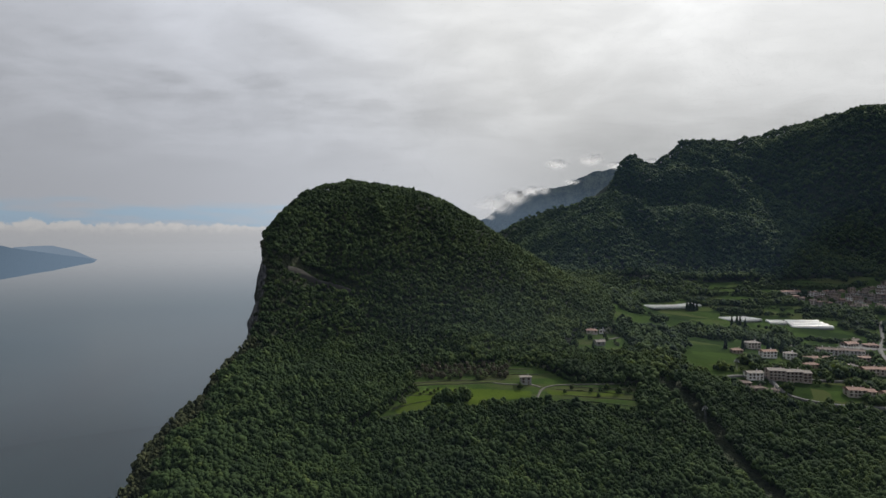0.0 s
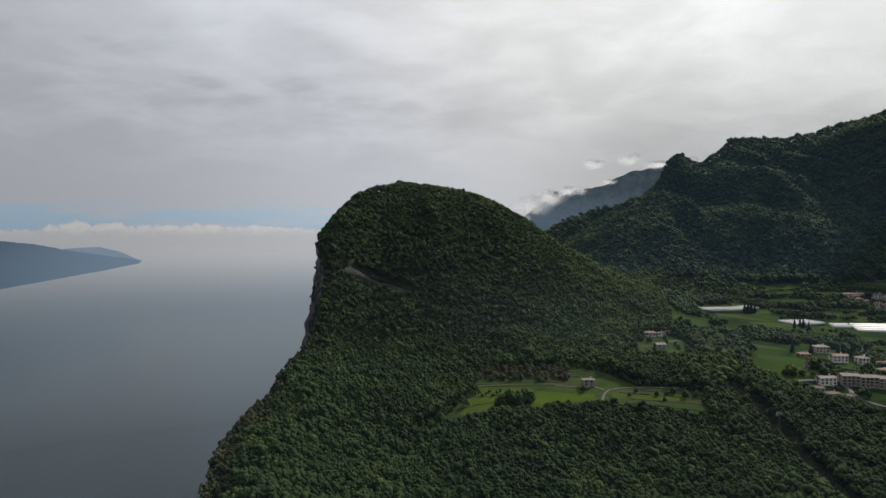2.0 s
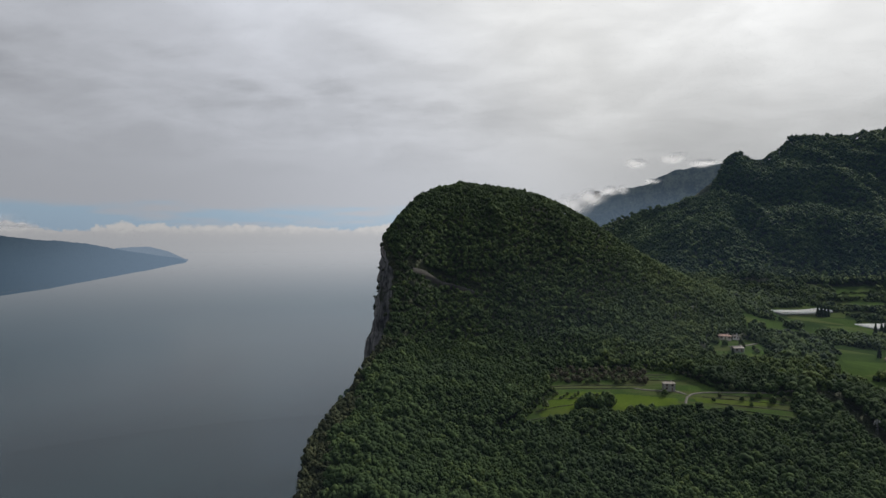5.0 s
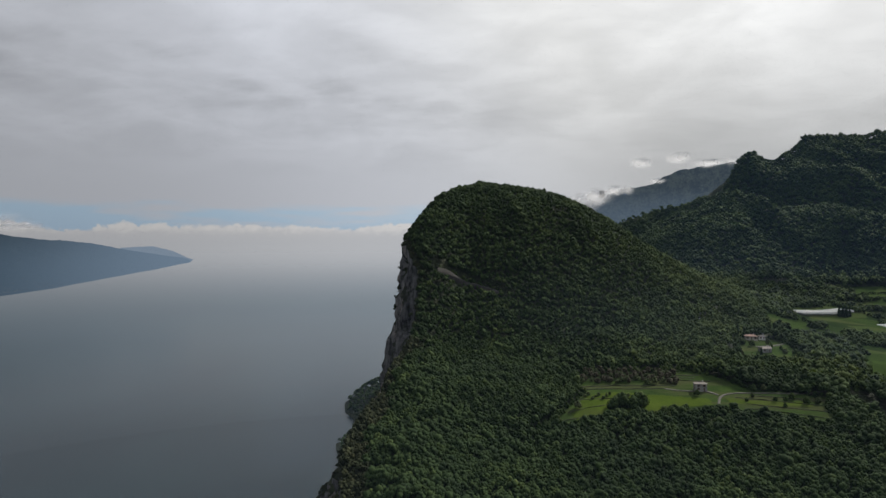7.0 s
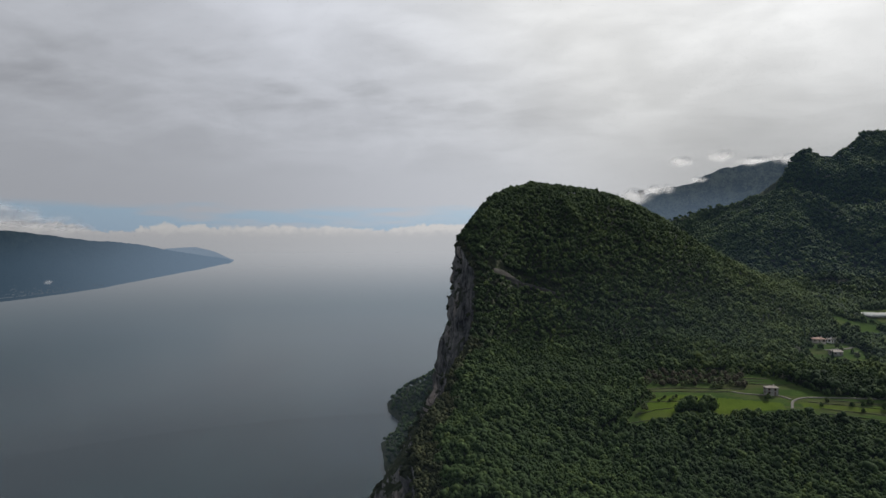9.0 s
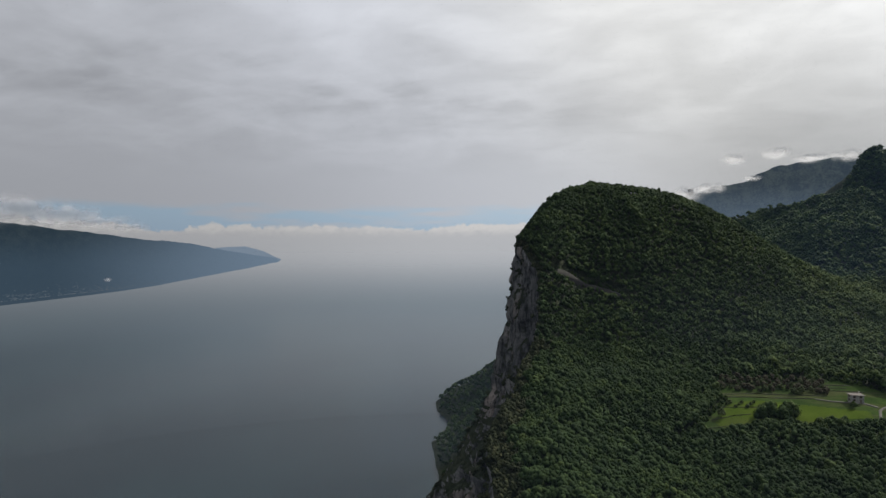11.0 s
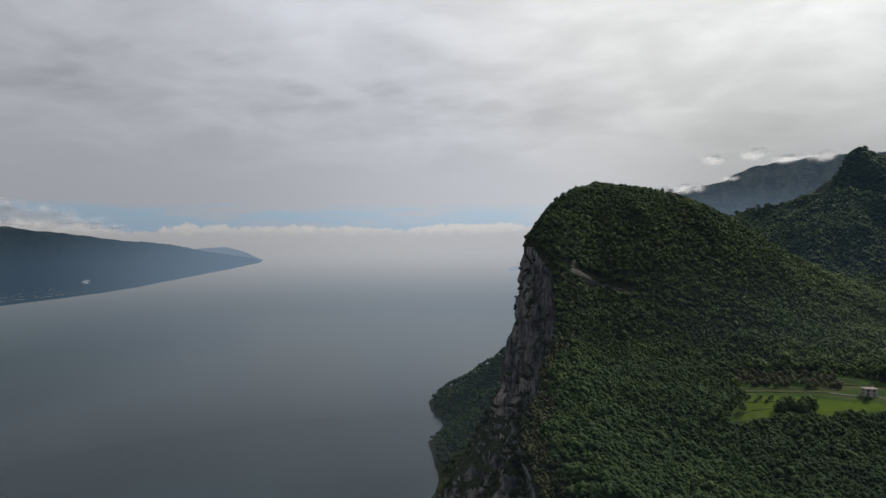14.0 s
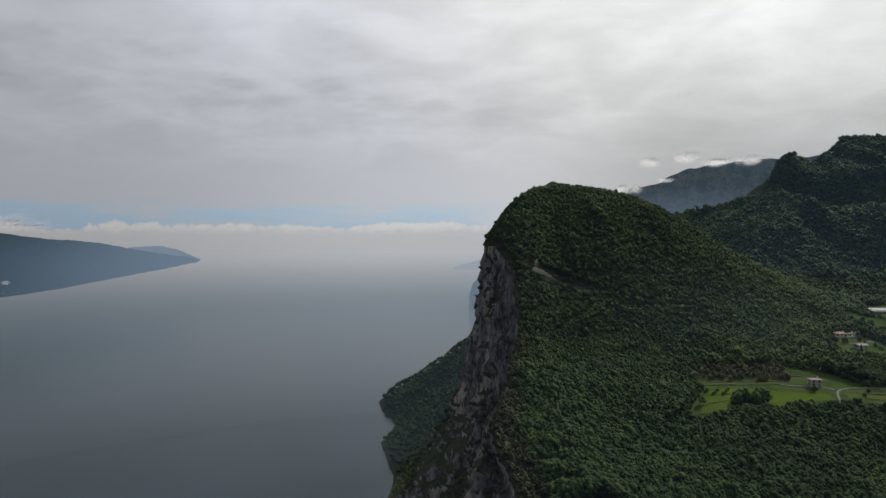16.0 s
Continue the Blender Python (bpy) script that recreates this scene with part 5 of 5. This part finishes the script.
def pylon(x, y, tall, label):
    root = new("power_pylon")
    root.matrix_basis = pose(x, y, float(ground(x, y)) - 0.3, 0, 0, 8)
    tagged(root, label, "pylon", "power line")
    bm = bmesh.new()
    for k in range(9):
        z0, z1 = tall * k / 9, tall * (k + 1) / 9
        h0, h1 = 1.0 * (1 - k / 9.5), 1.0 * (1 - (k + 1) / 9.5)
        c0, c1 = [[(sx * h, sy * h, z) for sx, sy in ((-1, -1), (1, -1), (1, 1), (-1, 1))] for h, z in ((h0, z0), (h1, z1))]
        for i in range(4):
            bar(bm, c0[i], c1[i], 0.055), bar(bm, c0[i], c1[(i + 1) % 4], 0.03)
    part("mast", bm, METAL, root)
    for z, reach in ((tall * 0.80, 2.4), (tall * 0.9, 1.9)):
        bm = bmesh.new()
        bar(bm, (-reach, 0, z), (reach, 0, z), 0.12), bar(bm, (-reach, 0, z), (0, 0, z + 1.0), 0.07), bar(bm, (reach, 0, z), (0, 0, z + 1.0), 0.07)
        arm = part("crossarm", bm, METAL, root)
        for side in (-1, 1):
            bm = bmesh.new()
            bmesh.ops.create_cone(bm, cap_ends=True, segments=8, radius1=0.22, radius2=0.16, depth=1.4, matrix=Matrix.Translation((side * reach * 0.95, 0, z - 0.8)))
            part("insulator", bm, WALLS["white"], arm, "pale glass insulator")
    return root


pylon(197, 449, 14, "grey lattice power pylon in the woodland cut")
pylon(259, 531, 12, "slim grey lattice mast near the villa")
pa, pb = [np.array([x, y, float(ground(x, y)) + h]) for x, y, h in ((197, 449, 10.8), (150, 640, 12.0))]
for side in (-2.3, 2.3):
    bm = bmesh.new()
    for a, b in ((pa, pb), (pa, np.array([203, 300, -25.0]))):
        pts = [a * (1 - u) + b * u + np.array([side, 0, -7.0 * u * (1 - u)]) for u in np.linspace(0, 1, 13)]
        for p, q in zip(pts, pts[1:]):
            bar(bm, p, q, 0.018)
    me = bpy.data.meshes.new("power_cable")
    bm.to_mesh(me)
    bm.free()
    me.materials.append(METAL)
    tagged(new("power_cable", me), "thin sagging power cable above the woods", "cable", "power cables")

# ---- cloud on the far mountains ----
def cloud(az, el, far, wide, high, label, seed, material=VAPOUR):
    """Some sheets of vapour, one behind another, bellied and torn."""
    d = Vector((math.sin(radians(az)) * math.cos(radians(el)), math.cos(radians(az)) * math.cos(radians(el)), math.sin(radians(el))))
    root = new("cloud")
    root.matrix_basis = Matrix.Translation(EYE + d * far) @ Matrix.Rotation(radians(-az), 4, "Z")
    tagged(root, label, "cloud", "clouds on the mountains")
    for k in range(2):
        X, Z = np.meshgrid(np.linspace(-1, 1, 17), np.linspace(-1, 1, 9))
        Y = -(1 - X**2) * (1 - Z**2) * wide * 0.12 + rough(X * 10, Z * 10, k * 9.0, size=6, seed=seed) * wide * 0.05 + k * wide * 0.06
        s = 1 - 0.09 * k
        ob = mesh_from("vapour", np.stack([X * wide / 2 * s, Y, Z * high / 2 * s], -1).reshape(-1, 3), grid_faces(*X.shape), material)
        ob.parent = root


for n, (az, el, wide, high) in enumerate(((5.0, 3.5, 240, 130), (6.9, 4.25, 170, 100), (8.9, 4.75, 170, 60), (10.9, 7.2, 120, 60), (14.2, 7.5, 130, 70), (16.4, 6.95, 170, 50), (19.2, 6.95, 150, 60), (12.4, 5.5, 90, 35), (4.4, 2.4, 90, 50))):
    cloud(az, el, 4150, wide * 1.7, high * 1.6, "white torn cloud clinging to the far mountain", 100 + n)
for n, (az, el, wide, high) in enumerate(((-57, 2.9, 640, 260), (-54, 2.7, 640, 230), (-51, 2.9, 560, 260), (-48.6, 2.35, 600, 200), (-46, 1.85, 540, 130), (-43.8, 1.4, 340, 70), (-45.4, -3.05, 60, 34))):
    cloud(az, el, 4080, wide, high, "grey-white cloud lying on the far shore's crest", 120 + n, SHORE_VAPOUR)

# ---- specks of villages along the far shore ----
az = np.concatenate([rng.uniform(-57, -41, 260), rng.normal(-47, 1.5, 120), rng.normal(-51, 1.2, 90)])
line_az = [-64, -58, -54.4, -50.8, -46.8, -44.2, -41.5, -38.7, -36.7, -34]
dist = np.interp(az, line_az, [4700, 4900, 5070, 5380, 5810, 6200, 6800, 7900, 8900, 10700])
up = rng.exponential(0.032, len(az)).clip(0.012, 0.4)
crest_z = np.interp(az, line_az, [520, 420, 367, 317, 265, 212, 178, 118, 30, -90])
d = dist + up * 1900
c = np.stack([EYE.x + d * np.sin(np.radians(az)), EYE.y + d * np.cos(np.radians(az)), LAKE + up**0.85 * (crest_z - LAKE) + 12], -1)
v0 = np.array([(sx, sy, sz) for sz in (-1, 1) for sx, sy in ((-1, -1), (1, -1), (1, 1), (-1, 1))], float)
f0 = np.array([(0, 3, 2, 1), (4, 5, 6, 7), (0, 1, 5, 4), (1, 2, 6, 5), (2, 3, 7, 6), (3, 0, 4, 7)])
size = rng.uniform(0.6, 1.4, (len(c), 1, 1)) * np.array([3.4, 3.0, 1.7])
verts = drawn_in((c[:, None] - (c[:, None] - np.array(EYE)) * 0.012) + v0[None] * size)
faces = (f0[None] + (np.arange(len(c)) * 8)[:, None, None]).reshape(-1, 4)
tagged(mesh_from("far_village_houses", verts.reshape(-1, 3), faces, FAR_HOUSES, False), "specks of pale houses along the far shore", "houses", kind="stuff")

# ---- mist lying before the mountain and along the lakeside slope, and added veils of haze ----
def mist(x0, x1, y0, y1, z0, z1, label, seed, material=MIST):
    root = new("mist")
    root.matrix_basis = Matrix.Translation(((x0 + x1) / 2, (y0 + y1) / 2, (z0 + z1) / 2))
    tagged(root, label, "mist", "mist banks")
    for k in range(2):
        U, V = np.meshgrid(np.linspace(-0.5, 0.5, 25), np.linspace(-0.5, 0.5, 9))
        Y = U * (y1 - y0) + k * 26 + rough(U * 10, V * 10, k * 5.0, size=4, seed=seed) * 12
        ob = mesh_from("veil", np.stack([U * (x1 - x0), Y, V * (z1 - z0)], -1).reshape(-1, 3), grid_faces(*U.shape), material)
        ob.parent = root


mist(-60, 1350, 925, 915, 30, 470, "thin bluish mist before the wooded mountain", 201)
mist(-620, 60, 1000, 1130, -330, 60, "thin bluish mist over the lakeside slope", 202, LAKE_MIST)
# Sheets added in place of aerial haze; they lift the dark woods behind them.
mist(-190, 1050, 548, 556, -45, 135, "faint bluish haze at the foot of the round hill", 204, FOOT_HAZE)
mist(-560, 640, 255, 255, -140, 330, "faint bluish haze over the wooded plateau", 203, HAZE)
